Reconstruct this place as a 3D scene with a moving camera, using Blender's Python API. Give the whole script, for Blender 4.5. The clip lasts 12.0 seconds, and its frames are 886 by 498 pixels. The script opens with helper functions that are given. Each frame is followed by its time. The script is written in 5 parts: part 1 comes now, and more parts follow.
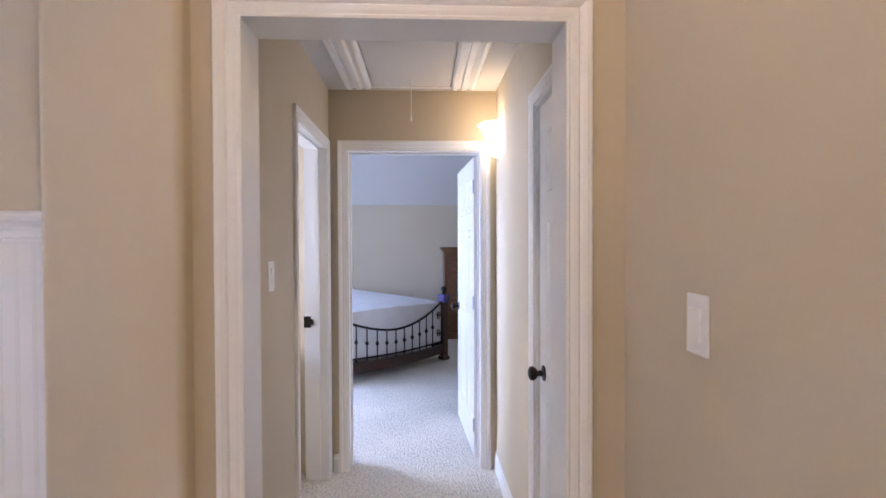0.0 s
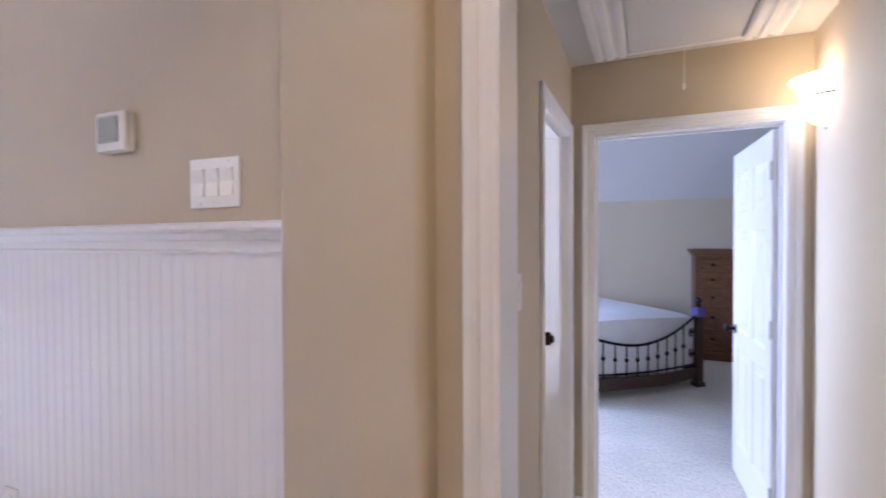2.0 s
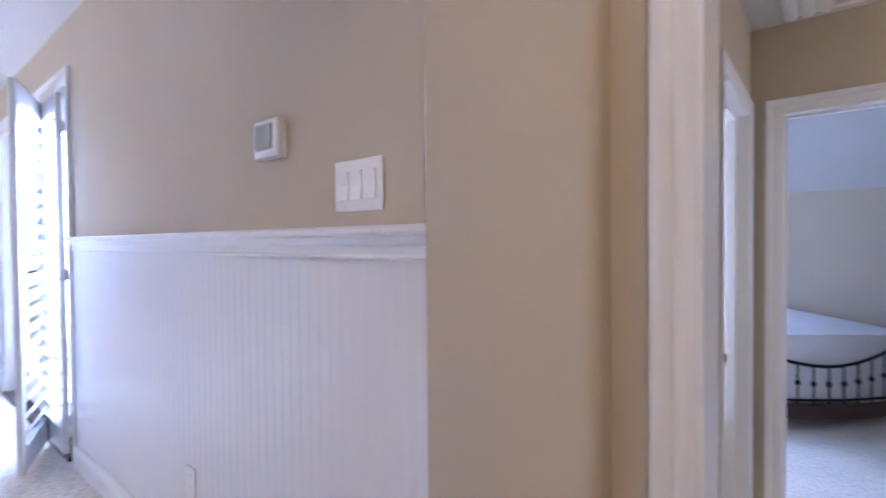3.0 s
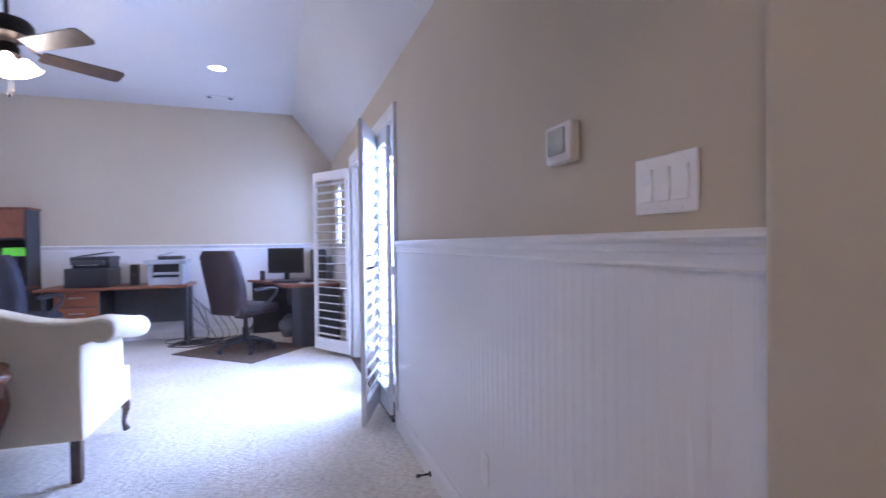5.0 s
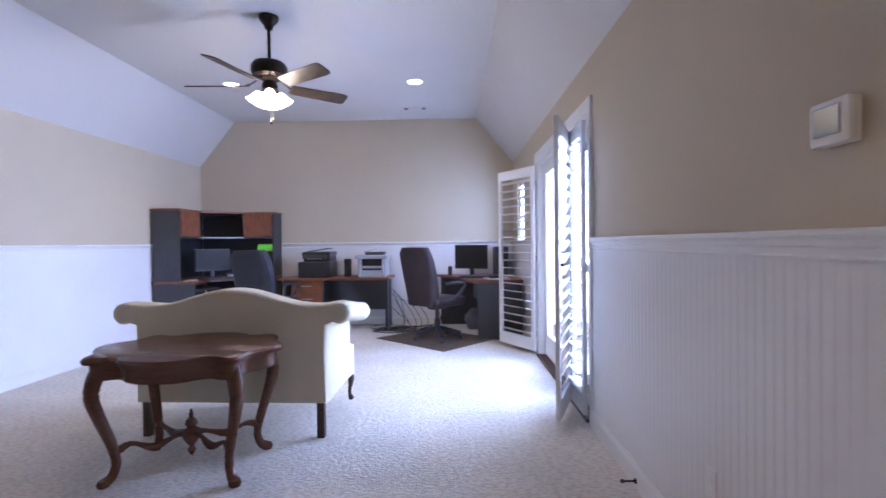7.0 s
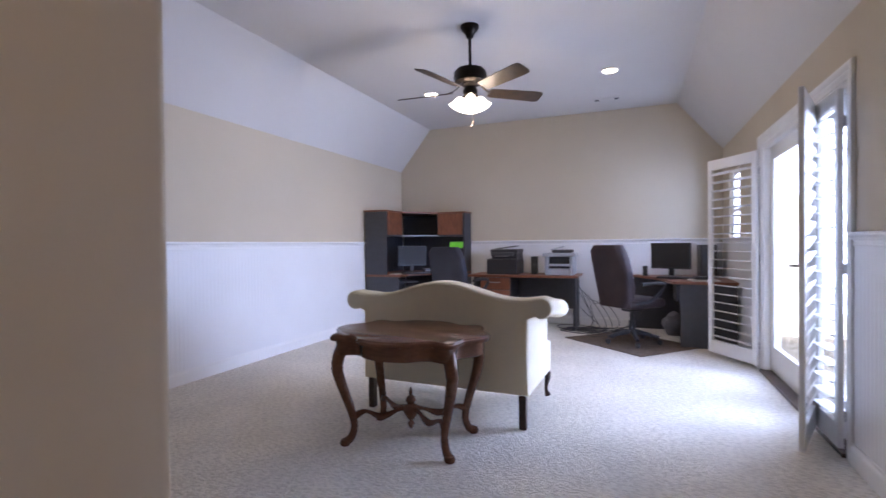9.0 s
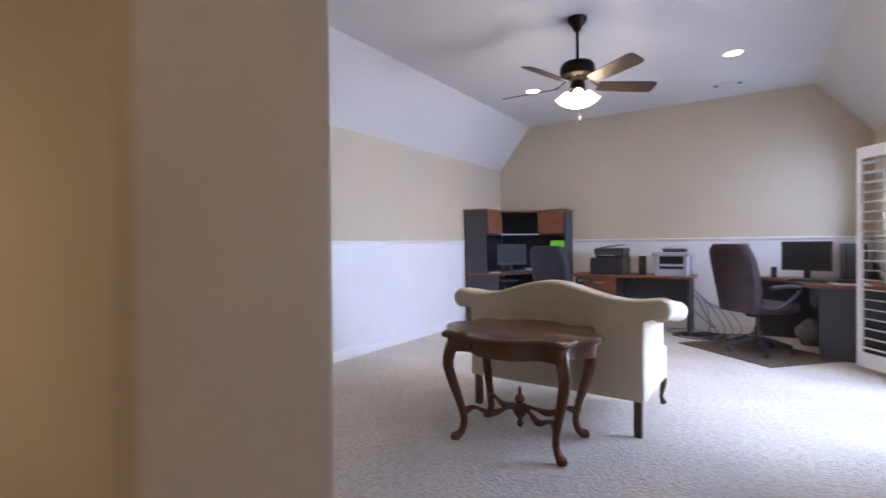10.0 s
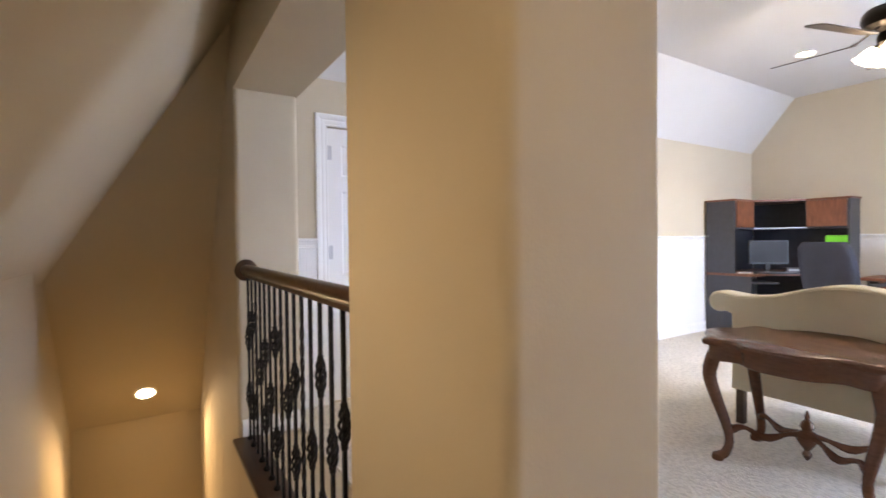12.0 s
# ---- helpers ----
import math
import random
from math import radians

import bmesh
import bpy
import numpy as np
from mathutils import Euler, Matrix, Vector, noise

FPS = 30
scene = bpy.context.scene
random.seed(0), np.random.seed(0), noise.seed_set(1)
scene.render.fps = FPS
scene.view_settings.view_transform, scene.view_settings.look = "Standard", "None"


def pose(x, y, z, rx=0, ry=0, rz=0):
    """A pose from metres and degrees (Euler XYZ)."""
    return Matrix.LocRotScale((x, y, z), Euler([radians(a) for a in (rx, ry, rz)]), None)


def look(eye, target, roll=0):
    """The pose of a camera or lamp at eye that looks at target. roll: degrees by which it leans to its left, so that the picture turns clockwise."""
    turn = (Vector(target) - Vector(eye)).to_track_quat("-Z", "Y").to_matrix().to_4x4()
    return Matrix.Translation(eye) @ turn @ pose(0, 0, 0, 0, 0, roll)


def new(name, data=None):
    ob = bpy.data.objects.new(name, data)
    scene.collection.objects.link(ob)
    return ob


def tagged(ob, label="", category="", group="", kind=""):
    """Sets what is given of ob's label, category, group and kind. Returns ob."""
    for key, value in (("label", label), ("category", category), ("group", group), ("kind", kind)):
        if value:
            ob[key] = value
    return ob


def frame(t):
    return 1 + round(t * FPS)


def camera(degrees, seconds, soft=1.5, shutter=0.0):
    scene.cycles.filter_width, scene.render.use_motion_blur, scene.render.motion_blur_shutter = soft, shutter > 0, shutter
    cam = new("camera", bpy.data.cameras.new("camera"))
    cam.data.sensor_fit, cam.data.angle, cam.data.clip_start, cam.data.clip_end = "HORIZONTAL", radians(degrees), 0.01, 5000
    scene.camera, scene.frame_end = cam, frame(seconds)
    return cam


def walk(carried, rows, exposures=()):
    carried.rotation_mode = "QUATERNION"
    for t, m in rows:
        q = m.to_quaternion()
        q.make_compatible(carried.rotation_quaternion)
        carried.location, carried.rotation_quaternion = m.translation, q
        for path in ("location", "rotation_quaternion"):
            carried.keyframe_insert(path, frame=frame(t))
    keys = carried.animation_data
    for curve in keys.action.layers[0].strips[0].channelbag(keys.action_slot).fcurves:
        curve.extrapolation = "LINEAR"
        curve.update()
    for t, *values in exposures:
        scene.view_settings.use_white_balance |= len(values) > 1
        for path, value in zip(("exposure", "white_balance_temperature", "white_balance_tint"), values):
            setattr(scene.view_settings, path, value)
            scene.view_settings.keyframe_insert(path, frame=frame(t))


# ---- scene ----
cam = camera(86.2, 12.0, shutter=0.5)
PATH = [
    (0, (0.206, 0.072, 1.478), (0.291, 2.07, 1.447), -0.2),
    (0.5, (0.218, 0.246, 1.489), (0.251, 2.246, 1.459), -0.2),
    (1, (0.174, 0.356, 1.496), (-0.05, 2.344, 1.47), -0.6),
    (1.5, (0.08, 0.433, 1.497), (-0.436, 2.365, 1.47), -0.4),
    (2, (-0.009, 0.481, 1.509), (-0.804, 2.316, 1.476), -0.3),
    (2.5, (-0.067, 0.525, 1.509), (-1.088, 2.244, 1.483), -0.5),
    (3, (-0.123, 0.579, 1.523), (-1.381, 2.133, 1.486), -0.5),
    (3.5, (-0.168, 0.595, 1.531), (-1.649, 1.939, 1.487), -0.9),
    (5.3, (-0.203, 0.546, 1.538), (-2.129, 1.082, 1.512), -0.7),
    (5.5, (-0.204, 0.529, 1.539), (-2.15, 0.991, 1.51), -0.8),
    (6, (-0.205, 0.49, 1.54), (-2.186, 0.764, 1.512), -0.7),
    (6.5, (-0.198, 0.45, 1.538), (-2.194, 0.569, 1.511), -0.7),
    (7, (-0.185, 0.407, 1.534), (-2.185, 0.364, 1.508), -0.7),
    (7.2, (-0.186, 0.385, 1.539), (-2.183, 0.281, 1.512), -0.9),
    (9, (-0.139, 0.242, 1.517), (-1.992, -0.511, 1.495), -0.6),
    (9.5, (-0.105, 0.199, 1.518), (-1.882, -0.719, 1.495), -0.6),
    (10, (-0.074, 0.164, 1.52), (-1.745, -0.934, 1.496), -0.6),
    (10.5, (-0.029, 0.117, 1.522), (-1.569, -1.159, 1.497), -0.7),
    (11, (0.024, 0.079, 1.524), (-1.35, -1.374, 1.496), -0.7),
    (11.5, (0.071, 0.04, 1.514), (-1.136, -1.555, 1.49), -0.7),
    (12, (0.099, 0.017, 1.531), (-0.963, -1.677, 1.495), -0.6),
]
EXPOSURES = [(0.0, 1.50, 6150, 22), (1.0, 1.44, 6200, 23), (2.5, 1.38, 5800, 24), (3.5, 1.12, 5450, 24), (5.5, 0.46, 5700, 27), (7.0, 0.34, 6000, 25), (9.0, 0.12, 6650, 22), (10.5, 0.42, 7150, 19), (12.0, 1.12, 7900, 14)]
DOOR_W, FAN_W, DOWN_W, SCONCE_W, STAIR_W, LAND_W = 285, 17, 22, 0.6, 44, 12.0
walk(cam, [(t, look(eye, target, roll)) for t, eye, target, roll in PATH], EXPOSURES)

# ---- plan, in metres: landing and hall floor at 0, raised room floor at R ----
R = 0.34
NY, SY, WX = 1.30, -3.36, -7.2       # raised room: north, south and far wall faces
EX0, EX1 = -0.735, -0.356            # partition between the raised room and the stairs
RX = 0.74                            # landing's outer wall
HX0, HX1, HY, HC = -0.39, 0.68, 3.12, 2.445
CZ = 3.365                           # flat ceiling of the raised room
BT = 0.135                           # wall thickness
BY = 7.75                            # bedroom back wall

# ---- world and light ----
world = bpy.data.worlds.new("world")
scene.world = world
world.use_nodes = True
wn = world.node_tree.nodes
sky = wn.new("ShaderNodeTexSky")
sky.sky_type, sky.sun_disc = "NISHITA", False
sky.sun_elevation, sky.sun_rotation = radians(52), radians(200)
wn["Background"].inputs["Strength"].default_value = 0.12
world.node_tree.links.new(sky.outputs[0], wn["Background"].inputs[0])


def lamp(name, kind, m, energy, color, **settings):
    data = bpy.data.lights.new(name, kind)
    data.energy, data.color = energy, color
    for key in settings:
        if key == "size":
            data.shape, data.size, data.size_y = "RECTANGLE", settings[key][0], settings[key][1]
        if key == "radius":
            data.shadow_soft_size = settings[key]
        if key == "cone":
            data.spot_size, data.spot_blend = radians(settings[key]), 0.6
    ob = new(name, data)
    ob.matrix_world = m
    return ob


sun = lamp("sun", "SUN", look((0, 0, 10), (0.45, 1.2, 8.4)), 3.0, (1.0, 0.95, 0.87))
sun.data.angle = radians(0.5)
DAY = (0.42, 0.60, 1.0)
WARM = (1.0, 0.65, 0.31)
SOFT_WARM = (1.0, 0.74, 0.45)
lamp("door_daylight", "AREA", look((-4.35, NY + 0.9, 1.85), (-2.5, -1.1, 0.34)), DOOR_W, DAY, size=(2.3, 2.2))
lamp("window_daylight", "AREA", look((-6.45, NY + 0.3, 1.9), (-6.45, 0, 1.5)), 30, DAY, size=(0.6, 0.8))
lamp("bedroom_daylight", "AREA", look((-2.9, 4.6, 1.5), (0.4, 4.4, -0.4)), 60, DAY, size=(1.4, 1.4))
lamp("bathroom_daylight", "AREA", look((-1.8, 2.9, 1.6), (-0.5, 2.6, 1.3)), 14, (0.8, 0.88, 1.0), size=(0.5, 0.8))

# ---- materials ----


def material(name, base, rough=0.6, metal=0.0, vary=0.08, scale=6.0, bump=0.0, bump_scale=120.0, spec=0.5, emit=None, glow=0.0, stretch=None, second=None):
    """A principled surface with broad and fine variation and a fine relief."""
    mat = bpy.data.materials.new(name)
    mat.use_nodes = True
    nt = mat.node_tree
    b = nt.nodes["Principled BSDF"]
    b.inputs["Roughness"].default_value, b.inputs["Metallic"].default_value = rough, metal
    b.inputs["Specular IOR Level"].default_value = spec
    coords = nt.nodes.new("ShaderNodeTexCoord")
    source = coords.outputs["Object"]
    if stretch:
        mapping = nt.nodes.new("ShaderNodeMapping")
        mapping.inputs["Scale"].default_value = stretch
        nt.links.new(source, mapping.inputs["Vector"])
        source = mapping.outputs[0]
    broad = nt.nodes.new("ShaderNodeTexNoise")
    broad.inputs["Scale"].default_value, broad.inputs["Detail"].default_value = scale, 6
    nt.links.new(source, broad.inputs["Vector"])
    ramp = nt.nodes.new("ShaderNodeValToRGB")
    dark = second or tuple(c * (1 - vary) for c in base)
    light = base if second else tuple(min(1, c * (1 + vary)) for c in base)
    ramp.color_ramp.elements[0].position, ramp.color_ramp.elements[1].position = 0.3, 0.7
    ramp.color_ramp.elements[0].color, ramp.color_ramp.elements[1].color = (*dark, 1), (*light, 1)
    nt.links.new(broad.outputs["Fac"], ramp.inputs[0])
    nt.links.new(ramp.outputs[0], b.inputs["Base Color"])
    if bump:
        fine = nt.nodes.new("ShaderNodeTexNoise")
        fine.inputs["Scale"].default_value, fine.inputs["Detail"].default_value = bump_scale, 4
        nt.links.new(source, fine.inputs["Vector"])
        node = nt.nodes.new("ShaderNodeBump")
        node.inputs["Strength"].default_value, node.inputs["Distance"].default_value = bump, 0.01
        nt.links.new(fine.outputs["Fac"], node.inputs["Height"])
        nt.links.new(node.outputs[0], b.inputs["Normal"])
    if emit:
        b.inputs["Emission Color"].default_value, b.inputs["Emission Strength"].default_value = (*emit, 1), glow
    return mat


def carpet_material():
    """Cut-and-loop carpet: tufts in short wavy rows, with trodden patches."""
    mat = material("carpet", (0.81, 0.76, 0.675), 0.95, vary=0.07, scale=2.2, bump=0.0, spec=0.1)
    nt = mat.node_tree
    b = nt.nodes["Principled BSDF"]
    coords = nt.nodes.new("ShaderNodeTexCoord")
    mapping = nt.nodes.new("ShaderNodeMapping")
    mapping.inputs["Scale"].default_value = (1, 0.42, 1)
    nt.links.new(coords.outputs["Object"], mapping.inputs["Vector"])
    tuft = nt.nodes.new("ShaderNodeTexNoise")
    tuft.inputs["Scale"].default_value, tuft.inputs["Detail"].default_value = 74, 3
    nt.links.new(mapping.outputs[0], tuft.inputs["Vector"])
    fibre = nt.nodes.new("ShaderNodeTexNoise")
    fibre.inputs["Scale"].default_value = 260
    nt.links.new(coords.outputs["Object"], fibre.inputs["Vector"])
    both = nt.nodes.new("ShaderNodeMath")
    both.operation = "MULTIPLY_ADD"
    both.inputs[1].default_value = 0.35
    nt.links.new(fibre.outputs["Fac"], both.inputs[0])
    nt.links.new(tuft.outputs["Fac"], both.inputs[2])
    node = nt.nodes.new("ShaderNodeBump")
    node.inputs["Strength"].default_value, node.inputs["Distance"].default_value = 0.9, 0.016
    nt.links.new(both.outputs[0], node.inputs["Height"])
    nt.links.new(node.outputs[0], b.inputs["Normal"])
    # shade in the hollows between tufts, multiplied into the colour
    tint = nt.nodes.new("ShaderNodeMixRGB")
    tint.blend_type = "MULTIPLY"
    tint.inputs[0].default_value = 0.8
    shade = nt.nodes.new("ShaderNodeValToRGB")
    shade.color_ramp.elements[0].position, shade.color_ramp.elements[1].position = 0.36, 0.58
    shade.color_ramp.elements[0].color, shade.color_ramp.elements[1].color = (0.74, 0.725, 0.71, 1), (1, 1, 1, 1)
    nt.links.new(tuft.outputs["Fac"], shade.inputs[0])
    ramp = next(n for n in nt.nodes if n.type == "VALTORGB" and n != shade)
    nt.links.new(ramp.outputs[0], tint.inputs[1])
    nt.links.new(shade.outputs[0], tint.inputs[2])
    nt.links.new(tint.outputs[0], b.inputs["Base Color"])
    return mat


def glass_material(name, rough=0.0):
    mat = bpy.data.materials.new(name)
    mat.use_nodes = True
    b = mat.node_tree.nodes["Principled BSDF"]
    b.inputs["Roughness"].default_value, b.inputs["Transmission Weight"].default_value = rough, 1.0
    b.inputs["IOR"].default_value = 1.1
    return mat


M_WALL = material("beige_wall_paint", (0.57, 0.49, 0.365), 0.75, vary=0.025, scale=1.6, bump=0.06, bump_scale=140, spec=0.3)
M_CEIL = material("ceiling_paint", (0.63, 0.61, 0.58), 0.85, vary=0.02, scale=1.2, bump=0.08, bump_scale=120, spec=0.2)
M_TRIM = material("white_trim_paint", (0.80, 0.79, 0.77), 0.36, vary=0.012, scale=3, bump=0.015, bump_scale=60)
M_BEAD = material("white_beadboard_paint", (0.79, 0.785, 0.78), 0.42, vary=0.025, scale=2, bump=0.05, bump_scale=40)
M_DOOR = material("white_door_paint", (0.79, 0.78, 0.76), 0.36, vary=0.012, scale=3, bump=0.02, bump_scale=90)
M_PLATE = material("white_plastic", (0.82, 0.81, 0.79), 0.3, vary=0.01)
M_GREYPL = material("grey_plastic", (0.055, 0.055, 0.06), 0.5, vary=0.04)
M_LIGHTGREY = material("light_grey_plastic", (0.33, 0.345, 0.37), 0.4, vary=0.04)
M_BLACKPL = material("black_plastic", (0.026, 0.026, 0.030), 0.4, vary=0.1, bump=0.08, bump_scale=300)
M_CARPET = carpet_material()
M_BRONZE = material("dark_bronze", (0.022, 0.017, 0.014), 0.38, 0.85, vary=0.25, scale=25)
M_IRON = material("wrought_iron", (0.014, 0.013, 0.013), 0.5, 0.6, vary=0.3, scale=30, bump=0.15, bump_scale=90)
M_DARKWOOD = material("dark_stained_wood", (0.045, 0.02, 0.011), 0.28, vary=0.3, scale=6, stretch=(12, 1.5, 12), bump=0.05, bump_scale=30)
M_MAHOG = material("mahogany", (0.118, 0.048, 0.026), 0.26, vary=0.18, scale=5, stretch=(14, 2, 14), bump=0.05, bump_scale=25)
M_CHEST = material("walnut_chest", (0.15, 0.065, 0.027), 0.4, vary=0.4, scale=5, stretch=(3, 3, 14), bump=0.05)
M_CHERRY = material("cherry_laminate", (0.195, 0.068, 0.033), 0.42, vary=0.25, scale=5, stretch=(2, 10, 2))
M_SLATE = material("slate_laminate", (0.048, 0.049, 0.057), 0.5, vary=0.1, scale=20, bump=0.05, bump_scale=250)
M_FABRIC = material("cream_upholstery", (0.74, 0.67, 0.52), 0.9, vary=0.05, scale=4, bump=0.5, bump_scale=420, spec=0.15)
M_LEATHER = material("oxblood_leather", (0.030, 0.017, 0.019), 0.5, vary=0.3, scale=6, bump=0.25, bump_scale=60)
M_NAVY = material("navy_leather", (0.020, 0.021, 0.034), 0.55, vary=0.25, scale=6, bump=0.25, bump_scale=60)
M_CHROME = material("brushed_nickel", (0.55, 0.55, 0.56), 0.3, 1.0, vary=0.05)
M_SCREEN = material("dark_screen", (0.026, 0.025, 0.025), 0.45, vary=0.1, spec=0.25)
M_LCD = material("grey_green_display", (0.20, 0.24, 0.24), 0.25, vary=0.06)
M_GREEN = material("green_card", (0.16, 0.72, 0.05), 0.6, vary=0.05)
M_MAT = material("brown_floor_mat", (0.13, 0.09, 0.062), 0.9, vary=0.25, scale=14, bump=0.4, bump_scale=200)
M_QUILT = material("white_quilt", (0.74, 0.73, 0.74), 0.9, vary=0.05, scale=5, bump=0.35, bump_scale=70)
M_PURPLE = material("purple_cloth", (0.11, 0.085, 0.24), 0.8, vary=0.2)
M_CABLE = material("cable_rubber", (0.03, 0.03, 0.032), 0.5)
M_GLASS = glass_material("clear_glass")
M_SHADE = material("frosted_shade", (0.9, 0.88, 0.82), 0.5, emit=(1.0, 0.90, 0.72), glow=7.0)
M_SCONCE = material("sconce_glass", (0.9, 0.86, 0.78), 0.5, emit=(1.0, 0.84, 0.58), glow=2.2)
M_BULB = material("lamp_lens", (0.9, 0.9, 0.86), 0.5, emit=(1.0, 0.88, 0.70), glow=22.0)
M_BLADE = material("fan_blade_walnut", (0.042, 0.026, 0.015), 0.45, vary=0.4, scale=4, stretch=(3, 3, 3))
M_SILVERBOX = material("grey_bag", (0.20, 0.20, 0.22), 0.6, vary=0.15, scale=12)
M_GROUND = material("outside_ground", (0.20, 0.21, 0.12), 0.95, vary=0.4, scale=0.4)
M_BACKDROP = material("glowing_outside", (0.9, 0.92, 0.95), 1.0, vary=0.03, scale=0.3, emit=(0.86, 0.93, 1.0), glow=2.4)
M_DECK = material("balcony_deck", (0.42, 0.41, 0.38), 0.8, vary=0.15, scale=4)

# ---- mesh helpers ----


def finish(bm, smooth=False):
    bmesh.ops.recalc_face_normals(bm, faces=bm.faces)
    mesh = bpy.data.meshes.new("mesh")
    bm.to_mesh(mesh)
    bm.free()
    if smooth:
        for p in mesh.polygons:
            p.use_smooth = True
        mesh.set_sharp_from_angle(angle=radians(38))
    return mesh


def part(name, bm, mat, parent=None, label="", smooth=False):
    mesh = finish(bm, smooth)
    mesh.materials.append(mat)
    ob = new(name, mesh)
    if parent:
        ob.parent = parent
    if label:
        ob["label"] = label
    return ob


def thing(name, m, label, category, group="", kind=""):
    ob = new(name)
    ob.empty_display_size = 0.1
    ob.matrix_world = m
    return tagged(ob, label, category, group, kind)


def solid(name, bm, mat, label, category, kind="structure", smooth=False):
    return tagged(part(name, bm, mat, None, "", smooth), label, category, "", kind)


def add_box(bm, x0, x1, y0, y1, z0, z1, bevel=0.0, m=None):
    made = bmesh.ops.create_cube(bm, size=1)["verts"]
    for v in made:
        v.co = Vector(((x0 + x1) / 2 + v.co.x * (x1 - x0), (y0 + y1) / 2 + v.co.y * (y1 - y0), (z0 + z1) / 2 + v.co.z * (z1 - z0)))
    if m is not None:
        bmesh.ops.transform(bm, matrix=m, verts=made)
    if bevel:
        edges = list({e for v in made for e in v.link_edges})
        bmesh.ops.bevel(bm, geom=edges, offset=bevel, segments=2, affect="EDGES", profile=0.5)
    return bm


def box(x0, x1, y0, y1, z0, z1, bevel=0.0, m=None):
    return add_box(bmesh.new(), x0, x1, y0, y1, z0, z1, bevel, m)


def add_prism(bm, outline, a, b, axis="z", m=None):
    """Extrudes a closed outline between two heights along an axis."""
    def at(p, h):
        return {"z": (p[0], p[1], h), "y": (p[0], h, p[1]), "x": (h, p[0], p[1])}[axis]
    low, high = [bm.verts.new(at(p, a)) for p in outline], [bm.verts.new(at(p, b)) for p in outline]
    n = len(outline)
    bm.faces.new(low[::-1])
    bm.faces.new(high)
    for i in range(n):
        bm.faces.new((low[i], low[(i + 1) % n], high[(i + 1) % n], high[i]))
    if m is not None:
        bmesh.ops.transform(bm, matrix=m, verts=low + high)
    return bm


def prism(outline, a, b, axis="z", m=None):
    return add_prism(bmesh.new(), outline, a, b, axis, m)


def add_lathe(bm, profile, n=20, m=None, wave=0.0, lobes=6):
    """Turns (radius, height) pairs about z; wave flutes the rim."""
    rings = []
    for i, (r, h) in enumerate(profile):
        ring = []
        for k in range(n):
            a = 2 * math.pi * k / n
            rr = max(r, 1e-4) * (1 + wave * (i / max(1, len(profile) - 1)) * math.cos(lobes * a))
            ring.append(bm.verts.new((rr * math.cos(a), rr * math.sin(a), h)))
        rings.append(ring)
    for lo, hi in zip(rings, rings[1:]):
        for k in range(n):
            bm.faces.new((lo[k], lo[(k + 1) % n], hi[(k + 1) % n], hi[k]))
    bm.faces.new(rings[0][::-1])
    bm.faces.new(rings[-1])
    if m is not None:
        bmesh.ops.transform(bm, matrix=m, verts=[v for ring in rings for v in ring])
    return bm


def lathe(profile, n=20, m=None, wave=0.0, lobes=6):
    return add_lathe(bmesh.new(), profile, n, m, wave, lobes)


def add_tube(bm, points, radii, n=8, squash=1.0):
    """A tube through points; one radius or one a point."""
    pts = [Vector(p) for p in points]
    if not isinstance(radii, (list, tuple)):
        radii = [radii] * len(pts)
    rings, up = [], Vector((0.12, 0.23, 0.96))
    for i, p in enumerate(pts):
        way = (pts[min(i + 1, len(pts) - 1)] - pts[max(i - 1, 0)]).normalized()
        side = way.cross(up)
        if side.length < 0.2:
            side = way.cross(Vector((1, 0, 0)))
        side.normalize()
        over = side.cross(way)
        rings.append([bm.verts.new(p + radii[i] * (math.cos(2 * math.pi * k / n) * side + squash * math.sin(2 * math.pi * k / n) * over)) for k in range(n)])
    for lo, hi in zip(rings, rings[1:]):
        for k in range(n):
            bm.faces.new((lo[k], lo[(k + 1) % n], hi[(k + 1) % n], hi[k]))
    bm.faces.new(rings[0][::-1])
    bm.faces.new(rings[-1])
    return bm


def tube(points, radii, n=8, squash=1.0):
    return add_tube(bmesh.new(), points, radii, n, squash)


def curve_points(keys, n):
    """A smooth line through keys (Catmull-Rom)."""
    k = [Vector(p) for p in keys]
    k = [2 * k[0] - k[1]] + k + [2 * k[-1] - k[-2]]
    out = []
    spans = len(k) - 3
    for i in range(n):
        s = i / (n - 1) * spans
        j = min(int(s), spans - 1)
        t = s - j
        a, b, c, d = k[j:j + 4]
        out.append(0.5 * (2 * b + (c - a) * t + (2 * a - 5 * b + 4 * c - d) * t * t + (3 * b - a - 3 * c + d) * t ** 3))
    return out


def holed(u0, u1, z0, z1, holes):
    """Rectangles that tile a wall face round its openings."""
    us = sorted({u0, u1, *[h[i] for h in holes for i in (0, 1)]})
    zs = sorted({z0, z1, *[max(z0, h[i]) for h in holes for i in (2, 3)]})
    return us, zs, [[not any(h[0] - 1e-6 <= (us[i] + us[i + 1]) / 2 <= h[1] and h[2] - 1e-6 <= (zs[j] + zs[j + 1]) / 2 <= h[3] for h in holes) for j in range(len(zs) - 1)] for i in range(len(us) - 1)]


